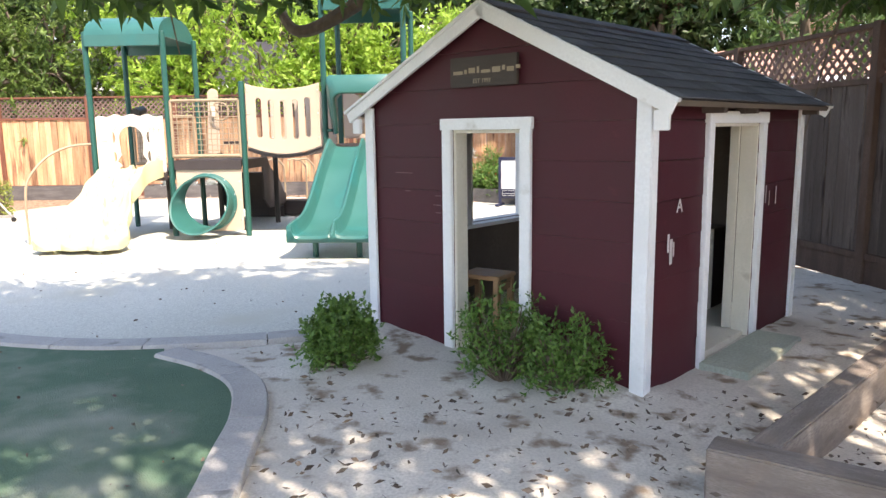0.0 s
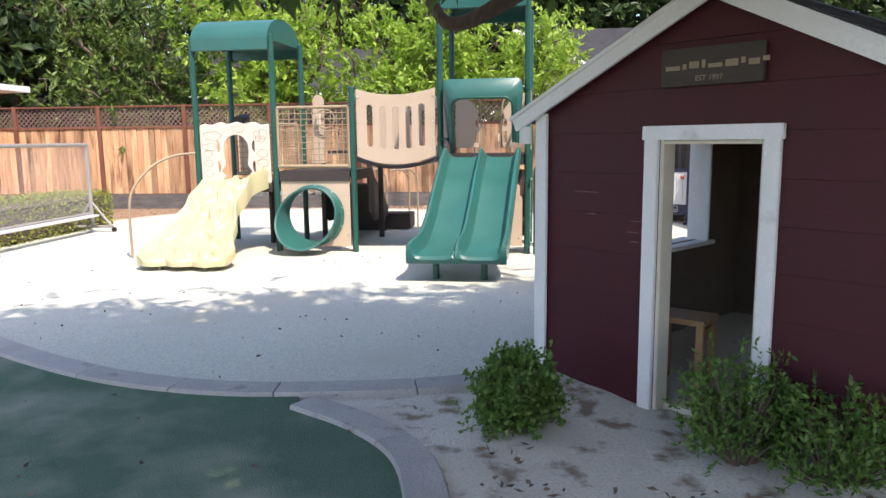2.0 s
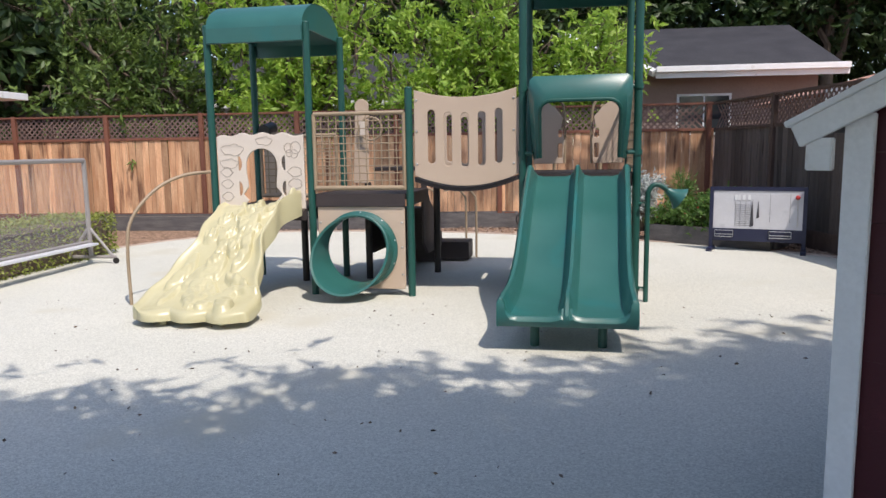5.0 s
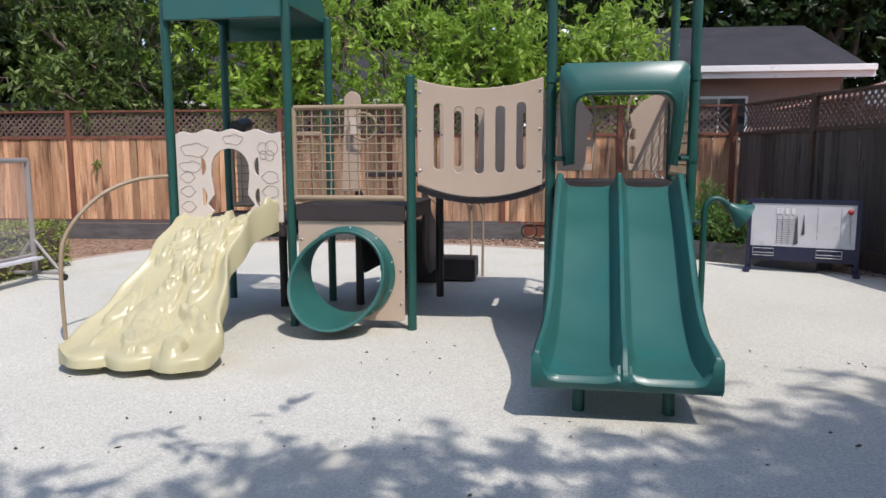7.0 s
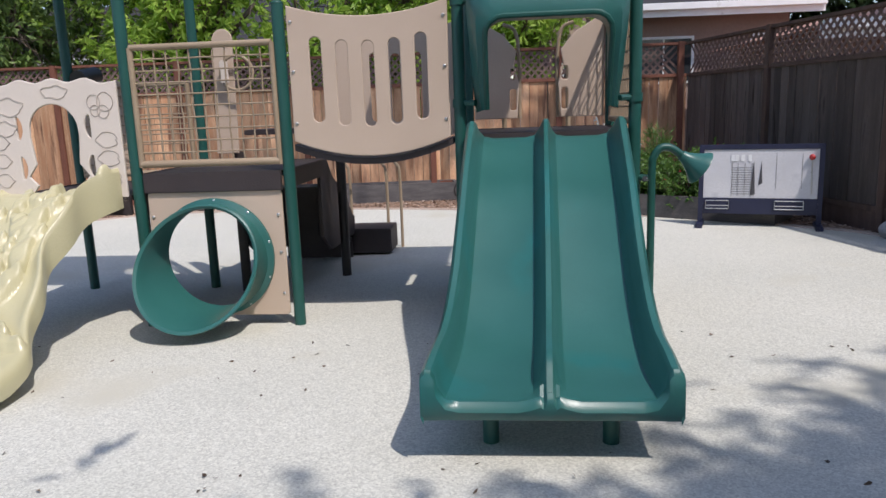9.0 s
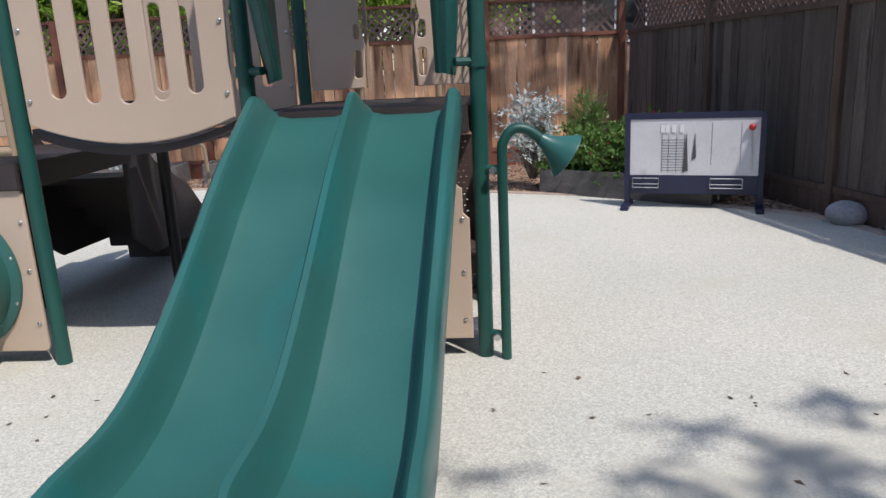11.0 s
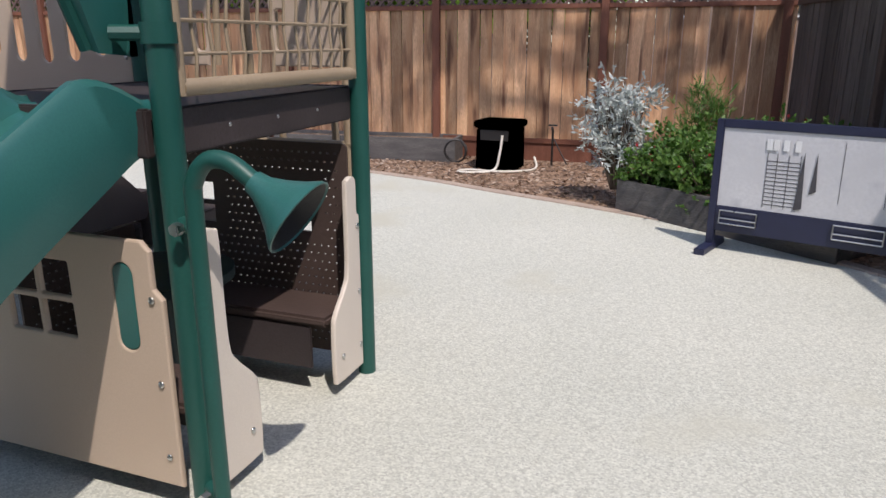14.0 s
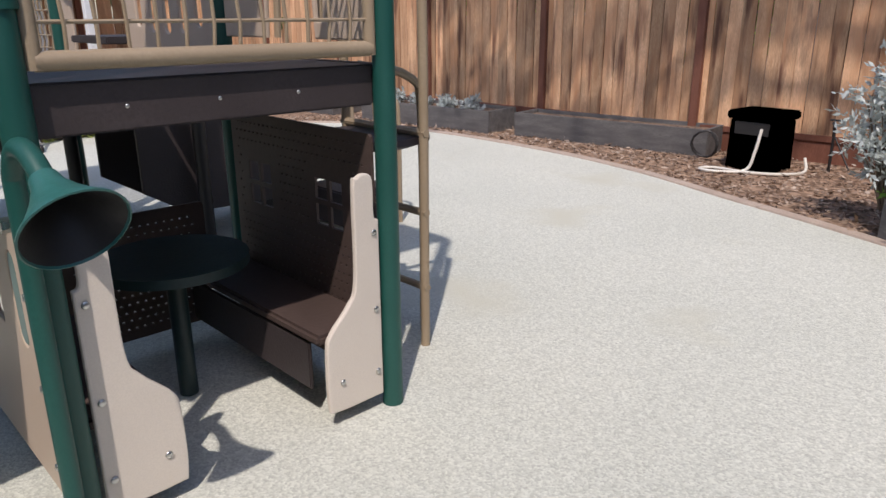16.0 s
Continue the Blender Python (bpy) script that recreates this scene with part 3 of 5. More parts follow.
# corner boards
for x, y in ((0, 0), (HW, 0), (0, HD), (HW, HD)):
    sx, sy = (1 if x == 0 else -1), (1 if y == 0 else -1)
    bm = box(x - sx * 0.028, x + sx * 0.055, y - sy * 0.028, y - sy * 0.006, -0.04, EAVE - 0.02, 0.003)
    box(x - sx * 0.028, x - sx * 0.006, y - sy * 0.006, y + sy * 0.06, -0.04, EAVE - 0.02, 0.003, bm)
    part("corner_board", bm, WHITE, playhouse)
# roof
ang = math.atan2(RIDGE - EAVE, HW / 2)
RL = (HW / 2 + 0.165) / math.cos(ang)
for side in (0, 1):
    # local: x down the slope from the ridge, y along the ridge
    turn = Matrix.Translation((HW / 2, 0, RIDGE + 0.035)) @ (Matrix.Identity(4) if side else Matrix.Diagonal((-1, 1, 1, 1))) @ Matrix.Rotation(ang, 4, "Y")
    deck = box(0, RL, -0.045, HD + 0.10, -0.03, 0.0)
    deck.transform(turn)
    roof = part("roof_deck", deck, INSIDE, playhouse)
    rows_n, exposure = 10, RL / 10
    for r in range(rows_n):
        y = -0.065 - (0.15 if r % 2 else 0)
        while y < HD + 0.12:
            y0_, y1_ = max(y, -0.065), min(y + 0.30 - 0.006, HD + 0.12)
            if y1_ - y0_ > 0.02:
                bm = box(max(0, r * exposure - 0.03), (r + 1) * exposure + 0.012 + random.uniform(-0.004, 0.004), y0_, y1_, 0.0, 0.006)
                for v in bm.verts:
                    k = (v.co.x - r * exposure) / exposure
                    v.co.z += 0.004 + 0.010 * max(0, k)
                bm.transform(turn)
                part("shingle", finish(bm, "shingle", SHINGLE, False), SHINGLE, roof)
            y += 0.30
    for y in (-0.072, HD + 0.10):
        barge = box(0.0, RL + 0.01, y, y + 0.025, -0.075, -0.004, 0.003)
        barge.transform(turn)
        part("bargeboard", barge, WHITE, playhouse)
        cap = box(0.0, RL + 0.02, y - 0.012, y + 0.03, -0.004, 0.016, 0.003)
        cap.transform(turn)
        part("barge_cap", cap, WHITE, playhouse)
    ub = HW + 0.05 if side else -0.13
    part("eave_block", box(ub, ub + 0.08, -0.055, -0.029, EAVE - 0.19, EAVE - 0.09, 0.004), WHITE, playhouse)
    if side:
        for y in (0.62, 1.10, 2.3):
            part("rafter_tail", box(HW - 0.02, HW + 0.13, y, y + 0.05, EAVE - 0.10, EAVE - 0.03, 0.003), GREYWOOD, playhouse)
rc = bmesh.new()
for s in (-1, 1):
    b2 = box(0, 0.13, -0.065, HD + 0.12, 0.018, 0.026)
    b2.transform(Matrix.Translation((HW / 2, 0, RIDGE + 0.035)) @ Matrix.Diagonal((s, 1, 1, 1)) @ Matrix.Rotation(ang, 4, "Y"))
    me_ = bpy.data.meshes.new("t")
    b2.to_mesh(me_)
    rc.from_mesh(me_)
    b2.free()
part("ridge_cap", rc, SHINGLE, playhouse)
# sign over the door; the script on it is too worn to read
sign = part("sign", box(0.785, 1.295, -0.036, -0.012, 1.655, 1.83, 0.004), SIGNWOOD, playhouse, "dark wooden sign with worn gold lettering")
x = 0.815
for w in (0.075, 0.02, 0.05, 0.018, 0.07, 0.06, 0.02, 0.05, 0.03):
    part("lettering", box(x, x + w, -0.040, -0.037, 1.735 + 0.006 * math.sin(x * 60), 1.76 + 0.012 * math.sin(x * 90)), LETTER, sign)
    x += w + 0.014


def words(text, size, m, mat, parent, name="lettering"):
    cu = bpy.data.curves.new(name, "FONT")
    cu.body, cu.size, cu.extrude, cu.align_x = text, size, 0.001, "CENTER"
    ob = bpy.data.objects.new(name, cu)
    me = bpy.data.meshes.new_from_object(ob)
    bpy.data.objects.remove(ob)
    me.materials.clear()
    return part(name, me, mat, parent, "", m)


words("EST 1997", 0.036, pose(1.04, -0.040, 1.675, 90), LETTER, sign)
# chalk scuffs on the planks
for p in ((0.25, 1.12, 0.16), (0.34, 1.0, 0.05), (0.62, 0.98, 0.06), (0.60, 0.92, 0.07), (0.62, 0.87, 0.05)):
    part("chalk_mark", box(p[0], p[0] + p[2], -0.0085, -0.0065, p[1], p[1] + 0.005), FAINT, front)
for v, z, w, h in ((0.24, 0.73, 0.02, 0.10), (0.27, 0.66, 0.03, 0.14), (0.31, 0.70, 0.014, 0.08), (1.70, 0.88, 0.015, 0.12), (1.77, 0.86, 0.012, 0.10), (1.90, 0.86, 0.014, 0.12)):
    part("chalk_mark", box(v, v + w, -0.0085, -0.0065, z, z + h, 0.0), SCUFF, right)
words("A", 0.11, pose(0.37, -0.009, 0.94, 90), SCUFF, right, "chalk_letter")


def stool(m, label):
    t = empty("stool", m, label, "stool")
    part("seat", box(-0.16, 0.16, -0.13, 0.13, 0.38, 0.41, 0.008), STOOLWOOD, t)
    for sx in (-1, 1):
        for sy in (-1, 1):
            part("leg", box(sx * 0.13 - 0.02, sx * 0.13 + 0.02, sy * 0.10 - 0.02, sy * 0.10 + 0.02, 0, 0.38, 0.004), STOOLWOOD, t)
        part("rail", box(sx * 0.13 - 0.01, sx * 0.13 + 0.01, -0.08, 0.08, 0.30, 0.35), STOOLWOOD, t)
    return t


stool(HM @ pose(0.70, 0.42, 0.012, 0, 0, 10), "small honey-coloured wooden stool inside the playhouse")


def play_stove(m):
    t = empty("play_kitchen", m, "dark wooden toy kitchen with pale frame inside playhouse", "toy kitchen")
    part("body", box(-0.3, 0.3, -0.15, 0.15, 0, 0.62, 0.008), SIGNWOOD, t)
    for x in (-0.3, 0.27):
        part("side_frame", box(x, x + 0.03, -0.165, -0.15, 0, 0.62, 0.003), CREAM, t)
    part("top_frame", box(-0.27, 0.27, -0.165, -0.15, 0.585, 0.62, 0.003), CREAM, t)
    part("shelf", box(-0.27, 0.27, -0.165, -0.15, 0.28, 0.31, 0.003), CREAM, t)
    part("oven_door", box(-0.2, 0.2, -0.17, -0.152, 0.05, 0.26, 0.004), STOOLWOOD, t)


play_stove(HM @ pose(1.35, 2.13, 0.012, 0, 0, 0))

# ---- sandbox ----
sbx = empty("sandbox", pose(1.17, 2.63, -0.03), "weathered grey timber sandbox edge holding sand", "sandbox")
d1 = math.degrees(math.atan2(1.31, 1.33))
part("timber", box(0, 3.2, -0.12, 0.0, 0, 0.23, 0.008), TIMBER, sbx, "", pose(0, 0, 0, 0, 0, d1))
part("timber", box(-0.1, 2.6, -0.15, 0.0, 0, 0.23, 0.008), TIMBER, sbx, "", pose(-0.02, 0.0, 0, 0, 0, -34))
part("sand_fill", box(0.0, 2.6, -2.0, -0.1, 0.02, 0.12), SAND, sbx, "", pose(0.2, 0, 0, 0, 0, 8))

# ---- fences ----
FY, FTOP, FLAT = 16.85, 2.29, 1.82


def fence(name, length, m, mat, post_mat, post_at, label, board=0.142):
    """Vertical boards, kickboard, rails, posts and a lattice strip on top; local x along, -y towards the yard."""
    f = empty(name, m, label, "fence", "", "structure")
    bm = box(-board / 2 + 0.003, board / 2 - 0.003, -0.018, 0.0, 0.28, FLAT - 0.04)
    bme = finish(bm, "board", mat, False)
    n = int(length / board)
    for i in range(n):
        part("board", bme, mat, f, "", Matrix.Translation(((i + 0.5) * length / n, random.uniform(-0.006, 0.004), random.uniform(-0.01, 0.004))) @ Matrix.Rotation(random.uniform(-0.006, 0.006), 4, "Y"))
    part("kickboard", box(0, length, -0.035, -0.01, 0.0, 0.22, 0.004), post_mat, f)
    part("bottom_rail", box(0, length, -0.05, 0.03, 0.22, 0.28, 0.004), post_mat, f)
    part("middle_rail", box(0, length, -0.045, 0.03, FLAT - 0.05, FLAT, 0.004), post_mat, f)
    part("top_rail", box(0, length, -0.05, 0.04, FTOP - 0.04, FTOP, 0.004), post_mat, f)
    for x in post_at:
        part("post", box(x - 0.045, x + 0.045, -0.07, 0.02, 0, FTOP + 0.01, 0.005), post_mat, f)
    h = FTOP - 0.05 - FLAT
    for s, yy in ((1, -0.008), (-1, 0.0)):
        verts, faces = [], []
        x = -h
        while x < length:
            a, b = (x, x + h) if s > 0 else (x + h, x)
            w = 0.022
            if min(a, b) > -0.02 and max(a, b) < length + 0.02:
                i0 = len(verts)
                for yv in (yy, yy + 0.007):
                    verts += [(a - w, yv, FLAT), (a + w, yv, FLAT), (b + w, yv, FTOP - 0.045), (b - w, yv, FTOP - 0.045)]
                for q in ((0, 1, 2, 3), (7, 6, 5, 4), (0, 4, 5, 1), (2, 6, 7, 3), (1, 5, 6, 2), (3, 7, 4, 0)):
                    faces.append(tuple(i0 + k for k in q))
            x += 0.115
        me = bpy.data.meshes.new("lattice")
        me.from_pydata(verts, [], faces)
        tagged(part("lattice", me, LATTICE, f), kind="stuff")
    return f


fence("fence_back", 14.9, pose(-13.0, FY, -0.02), CEDAR, REDWOOD, [13.0 + x for x in (1.80, -0.08, -2.08, -4.1, -6.1, -8.1, -10.15, -12.2)], "orange-brown cedar board fence with lattice top")
rf = Vector((3.72, 6.9, 0)) - Vector((1.92, FY - 0.06, 0))
fence("fence_right", 17.0, pose(1.92, FY - 0.06, -0.02, 0, 0, math.degrees(math.atan2(rf.y, rf.x))), GREYWOOD, DARKPOST, [0.06 + 2.1 * k for k in range(1, 9)], "weathered grey-brown board fence with lattice top, darkened to carry shade")
fence("fence_left", 19.0, pose(-13.0, -2.1, -0.02, 0, 0, 90), CEDAR, REDWOOD, [2.1 * k for k in range(1, 10)], "cedar board fence closing the yard's far side")

# ---- play structure ----
PS = empty("play_structure", pose(-0.485, 9.745, 0, 0, 0, -3), "green and tan playground structure with decks, bridge and slides", "playground structure")
XS = (0.0, -1.07, -2.19, -3.22, -4.28)
D3, D2, D1 = 1.23, 1.04, 0.90


def post(x, y, top, r=0.038):
    p = part("post", tube([(0, 0, -0.03), (0, 0, top - 0.01)], r, 16), POST, PS, "", Matrix.Translation((x, y, 0)))
    cap = bmesh.new()
    bmesh.ops.create_uvsphere(cap, u_segments=14, v_segments=6, radius=r + 0.003)
    part("post_cap", cap, POST, p, "", Matrix.Translation((0, 0, top - 0.012)) @ Matrix.Diagonal((1, 1, 0.5, 1)))
    return p


YB = 1.08
for i, tops in enumerate(((3.1, 3.1), (3.1, 3.1), (2.08, 2.0), (2.75, 2.75), (2.75, 2.75))):
    post(XS[i], 0, tops[0])
    if i != 2:
        post(XS[i], YB, tops[1])


def bracket(x, y, z, dx=0.0, dy=0.0):
    b = part("clamp", tube([(x, y, z - 0.026), (x, y, z + 0.026)], 0.046, 14), POST, PS)
    if dx or dy:
        tube_b = tube([(x, y, z), (x + dx, y + dy, z)], 0.02, 8)
        part("clamp_arm", tube_b, POST, b)


def deck(x0, x1, z, name="deck"):
    """Perforated vinyl-coated platform: rim and slotted top."""
    d = part(name, box(x0 + 0.03, x1 - 0.03, 0.0, YB, z - 0.035, z - 0.004, 0.004), DARK, PS, "dark brown vinyl-coated deck")
    for a in ((x0 + 0.03, x1 - 0.03, -0.03, 0.0), (x0 + 0.03, x1 - 0.03, YB, YB + 0.03), (x0, x0 + 0.03, 0.03, YB - 0.03), (x1 - 0.03, x1, 0.03, YB - 0.03)):
        part("rim", box(a[0], a[1], a[2], a[3], z - 0.13, z, 0.006), DARK, d)
    return d


deck(XS[1] + 0.02, XS[0] - 0.02, D3)
deck(XS[3] + 0.02, XS[2] - 0.02, D2)
deck(XS[4] + 0.02, XS[3] - 0.02, D1)
for x in (0.032,):
    bolts(PS, [(0.006, y, D3 - 0.065) for y in (0.25, 0.5, 0.75)], "x", 0.006)


def net_panel(name, w, h, m, nx, nz, bars=True):
    """Coated wire grid in a round-bar frame; local x along, z up."""
    p = part(name, tube([(0, 0, 0.02), (w, 0, 0.02)], 0.024, 10), NET, PS, "tan coated wire guard panel", m)
    part("frame_bar", tube([(0, 0, h), (w, 0, h)], 0.02, 10), NET, p)
    part("frame_bar", tube([(0, 0, 0.0), (0, 0, h)], 0.02, 10), NET, p)
    part("frame_bar", tube([(w, 0, 0.0), (w, 0, h)], 0.02, 10), NET, p)
    for k in range(1, nx):
        q = [(w * k / nx + 0.003 * math.sin(j * 1.2 + k), 0.004 * (-1) ** j, 0.02 + (h - 0.02) * j / 10) for j in range(11)]
        part("wire", tube(q, 0.0055, 6), NET, p)
    for k in range(1, nz):
        q = [(w * j / 12, 0.008 * (-1) ** (j + k), 0.02 + (h - 0.02) * k / nz) for j in range(13)]
        part("wire", tube(q, 0.0055, 6), NET, p)
    return p


net_panel("guard_net", 0.93, 0.76, pose(XS[3] + 0.05, -0.01, D2 + 0.04), 12, 10)
net_panel("guard_net", 0.97, 0.80, pose(0.0, 0.055, D3 + 0.03, 0, 0, 90), 13, 9)
net_panel("guard_net", 0.93, 0.72, pose(XS[4] + 0.05, YB, D1 + 0.04), 11, 9)

# bridge with sagging slotted sides
def sag(u):
    return 0.105 * (1 - (2 * u - 1) ** 2)


def bridge_side(y, label):
    x0, x1 = XS[2] + 0.06, XS[1] - 0.06
    w = x1 - x0
    top = [(x0 + w * k / 16, 2.05 - 0.75 * sag(k / 16)) for k in range(17)]
    bot = [(x0 + w * k / 16, 1.22 - sag(k / 16)) for k in range(17)]
    loops = [bot + top[::-1]]
    for k in range(5):
        c = x0 + w * (0.17 + 0.165 * k)
        zc = -0.75 * sag((c - x0) / w)
        loops.append(rrect(c - 0.037, c + 0.037, 1.36 + zc + 0.02, 1.90 + zc, 0.0365))
    p = part("bridge_panel", panel(loops, 0.02, TAN), TAN, PS, label, Matrix.Translation((0, y, 0)))
    bolts(p, [(x, -0.014, z) for x in (x0 + 0.025, x1 - 0.025) for z in (1.95, 1.65, 1.33)])
    return p


bridge_side(-0.02, "tan plastic bridge side with five slots")
bridge_side(YB + 0.02, "tan plastic bridge side with five slots")
bb = bmesh.new()
x0, x1 = XS[2] + 0.05, XS[1] - 0.05
rows_ = []
for k in range(17):
    u = k / 16
    zb = D2 + 0.16 - sag(u) + (D3 - 0.02 - D2 - 0.16) * u
    rows_.append([bb.verts.new((x0 + (x1 - x0) * u, yy, zb + dz)) for yy, dz in ((0.0, 0), (YB, 0), (YB, -0.04), (0.0, -0.04))])
for a, b in zip(rows_, rows_[1:]):
    for k in range(4):
        bb.faces.new((a[k], a[(k + 1) % 4], b[(k + 1) % 4], b[k]))
bb.faces.new(rows_[0])
bb.faces.new(rows_[-1])
part("bridge_walkway", bb, DARK, PS, "sagging dark brown bridge walkway")

# double slide
def double_slide():
    prof = bend([(0.04, 1.205), (-0.05, 1.195), (-0.18, 1.125), (-0.55, 0.90), (-0.95, 0.61), (-1.28, 0.395), (-1.52, 0.30), (-1.74, 0.275), (-1.93, 0.268)], 5)
    n = len(prof)
    bm = bmesh.new()
    rings = []
    for i, p in enumerate(prof):
        u = i / (n - 1)
        flare = 0.03 * max(0, (u - 0.55) / 0.45)
        xl, xr, xm = -0.995 - flare, -0.075 + flare, -0.535
        g = min(1, max(0, (0.02 - p.x) / 0.14))
        rail = (0.045 + 0.125 * g * g * (3 - 2 * g)) * (1 - 0.1 * u)
        if u > 0.9:
            rail *= 1 - 0.12 * (u - 0.9) / 0.1
        mid = rail * (1.0 if u < 0.94 else max(0.25, 1 - 12 * (u - 0.94)))
        skirt = 0.10 if u < 0.75 else 0.10 - 0.05 * (u - 0.75) / 0.25
        sec = [(xl, -skirt), (xl - 0.012, -0.02), (xl - 0.010, rail - 0.02), (xl + 0.008, rail), (xl + 0.032, rail - 0.002), (xl + 0.047, rail - 0.025), (xl + 0.055, 0.06 * min(1, rail / 0.1)), (xl + 0.085, 0.012), (xl + 0.14, 0.0),
               (xm - 0.12, 0.0), (xm - 0.065, 0.012), (xm - 0.038, 0.06 * min(1, mid / 0.1)), (xm - 0.024, mid - 0.025), (xm - 0.012, mid), (xm + 0.012, mid), (xm + 0.024, mid - 0.025), (xm + 0.038, 0.06 * min(1, mid / 0.1)), (xm + 0.065, 0.012), (xm + 0.12, 0.0),
               (xr - 0.14, 0.0), (xr - 0.085, 0.012), (xr - 0.055, 0.06 * min(1, rail / 0.1)), (xr - 0.047, rail - 0.025), (xr - 0.032, rail - 0.002), (xr - 0.008, rail), (xr + 0.010, rail - 0.02), (xr + 0.012, -0.02), (xr, -skirt),
               (xr - 0.03, -skirt), (xm + 0.1, -0.03), (xm - 0.1, -0.03), (xl + 0.03, -skirt)]
        t = (prof[min(i + 1, n - 1)] - prof[max(i - 1, 0)]).normalized()
        nx, nz = -t.y, t.x
        if nz < 0:
            nx, nz = -nx, -nz
        rings.append([bm.verts.new((sx + 0.046 * p.x - 0.01, p.x + nx * h, p.y + nz * h)) for sx, h in sec])
    k = len(rings[0])
    for a, b in zip(rings, rings[1:]):
        for j in range(k):
            bm.faces.new((a[j], a[(j + 1) % k], b[(j + 1) % k], b[j]))
    # rolled exit lip
    lip = []
    for v in rings[-1][:28]:
        rise = max(0, v.co.z - 0.28)
        edge_z = 0.268 + 0.55 * rise
        lip.append([v, bm.verts.new((v.co.x, v.co.y - 0.014, v.co.z + 0.004)), bm.verts.new((v.co.x, v.co.y - 0.032, v.co.z - 0.012)), bm.verts.new((v.co.x, v.co.y - 0.042, min(edge_z, v.co.z - 0.03))), bm.verts.new((v.co.x, v.co.y - 0.036, 0.225)), bm.verts.new((v.co.x, v.co.y - 0.015, 0.195))])
    for a, b in zip(lip, lip[1:]):
        for j in range(5):
            bm.faces.new((a[j], a[j + 1], b[j + 1], b[j]))
    bm.faces.new(rings[0])
    s = part("double_slide", bm, GREEN, PS, "glossy green double slide with raised middle rib")
    for x in (-0.87, -0.37):
        part("slide_foot", tube([(x, -1.72, -0.03), (x, -1.72, 0.25)], 0.035, 12), POST, s)
    return s


double_slide()

# hood over the slide entrance
def hood():
    """Lofted arch: inner opening edge, outer edge, front and back."""
    bm = bmesh.new()
    inner = [(-0.90, 1.38)] + [(-0.90, 1.6), (-0.90, 1.78)] + [(-0.79 + 0.11 * math.cos(radians(a)), 1.80 + 0.10 * math.sin(radians(a))) for a in (160, 135, 110, 90)] + [(-0.53, 1.90)] + [(-0.28 + 0.11 * math.cos(radians(a)), 1.80 + 0.10 * math.sin(radians(a))) for a in (90, 70, 45, 20)] + [(-0.17, 1.78), (-0.17, 1.6), (-0.17, 1.38)]
    outer = [(-0.97, 1.36), (-0.99, 1.6), (-1.0, 1.80), (-1.01, 1.93), (-1.01, 2.02), (-1.0, 2.10), (-0.96, 2.13), (-0.535, 2.13), (-0.11, 2.13), (-0.07, 2.10), (-0.06, 2.02), (-0.06, 1.93), (-0.07, 1.80), (-0.08, 1.6), (-0.10, 1.36)]
    rings = []
    for (ix, iz), (ox, oz) in zip(inner, outer):
        lean = max(0, min(1, (iz - 1.38) / 0.5))
        yf = -0.07 - 0.20 * lean
        mx, mz = (ix + ox) / 2, (iz + oz) / 2
        rings.append([bm.verts.new(c) for c in ((ix, yf, iz), (mx, yf + 0.005, mz), (ox * 0.97 + mx * 0.03, yf + 0.10, oz), (ox, yf + 0.16 if lean > 0.9 else 0.0, oz), (ox, 0.0, oz), (ix, 0.0, iz), (ix, yf + 0.04, iz + 0.01))])
    for a, b in zip(rings, rings[1:]):
        for j in range(7):
            bm.faces.new((a[j], a[(j + 1) % 7], b[(j + 1) % 7], b[j]))
    bm.faces.new(rings[0])
    bm.faces.new(rings[-1])
    h = part("slide_hood", bm, GREEN, PS, "moulded green hood arching over the slide")
    rim = tube([(x, -0.072 - 0.20 * max(0, min(1, (z - 1.38) / 0.5)), z) for x, z in inner], 0.017, 8)
    part("rim", rim, POST, h)
    return h


hood()
for x in (0.0, -1.07):
    s = -0.10 if x == 0 else 0.10
    bracket(x, 0, 2.03, s, -0.02)
    bracket(x, 0, 1.42, s, -0.06)

# back of the high deck: two shaped tan panels with a gap
def wing(x0, x1, m):
    s = 1 if x1 > x0 else -1
    out = [(x0, 1.30), (x1, 1.30), (x1 + s * 0.02, 1.55), (x1 - s * 0.02, 1.70), (x1, 1.80), (x1 - s * 0.10, 1.92), (x0 + s * 0.05, 2.02), (x0, 2.0)]
    holes = [rrect(x1 - 0.055 if s > 0 else x1 + 0.005, x1 - 0.005 if s > 0 else x1 + 0.055, 1.36, 1.52, 0.02, 4), rrect(x1 - 0.055 if s > 0 else x1 + 0.005, x1 - 0.005 if s > 0 else x1 + 0.055, 1.58, 1.68, 0.02, 4)]
    return part("climber_panel", panel([out] + holes, 0.02, TAN), TAN, PS, "tan plastic climber entry panel", m)


wing(-1.02, -0.70, Matrix.Translation((0, YB, 0)))
wing(-0.05, -0.37, Matrix.Translation((0, YB, 0)))
for x in (-0.68, -0.39):
    part("grab_rail", tube(bend([(x, YB + 0.03, 1.30), (x, YB + 0.05, 1.75), (x - 0.03 * (1 if x < -0.5 else -1), YB + 0.05, 1.95), (x - 0.12 * (1 if x < -0.5 else -1), YB + 0.04, 2.0)], 4), 0.014, 8), NET, PS)

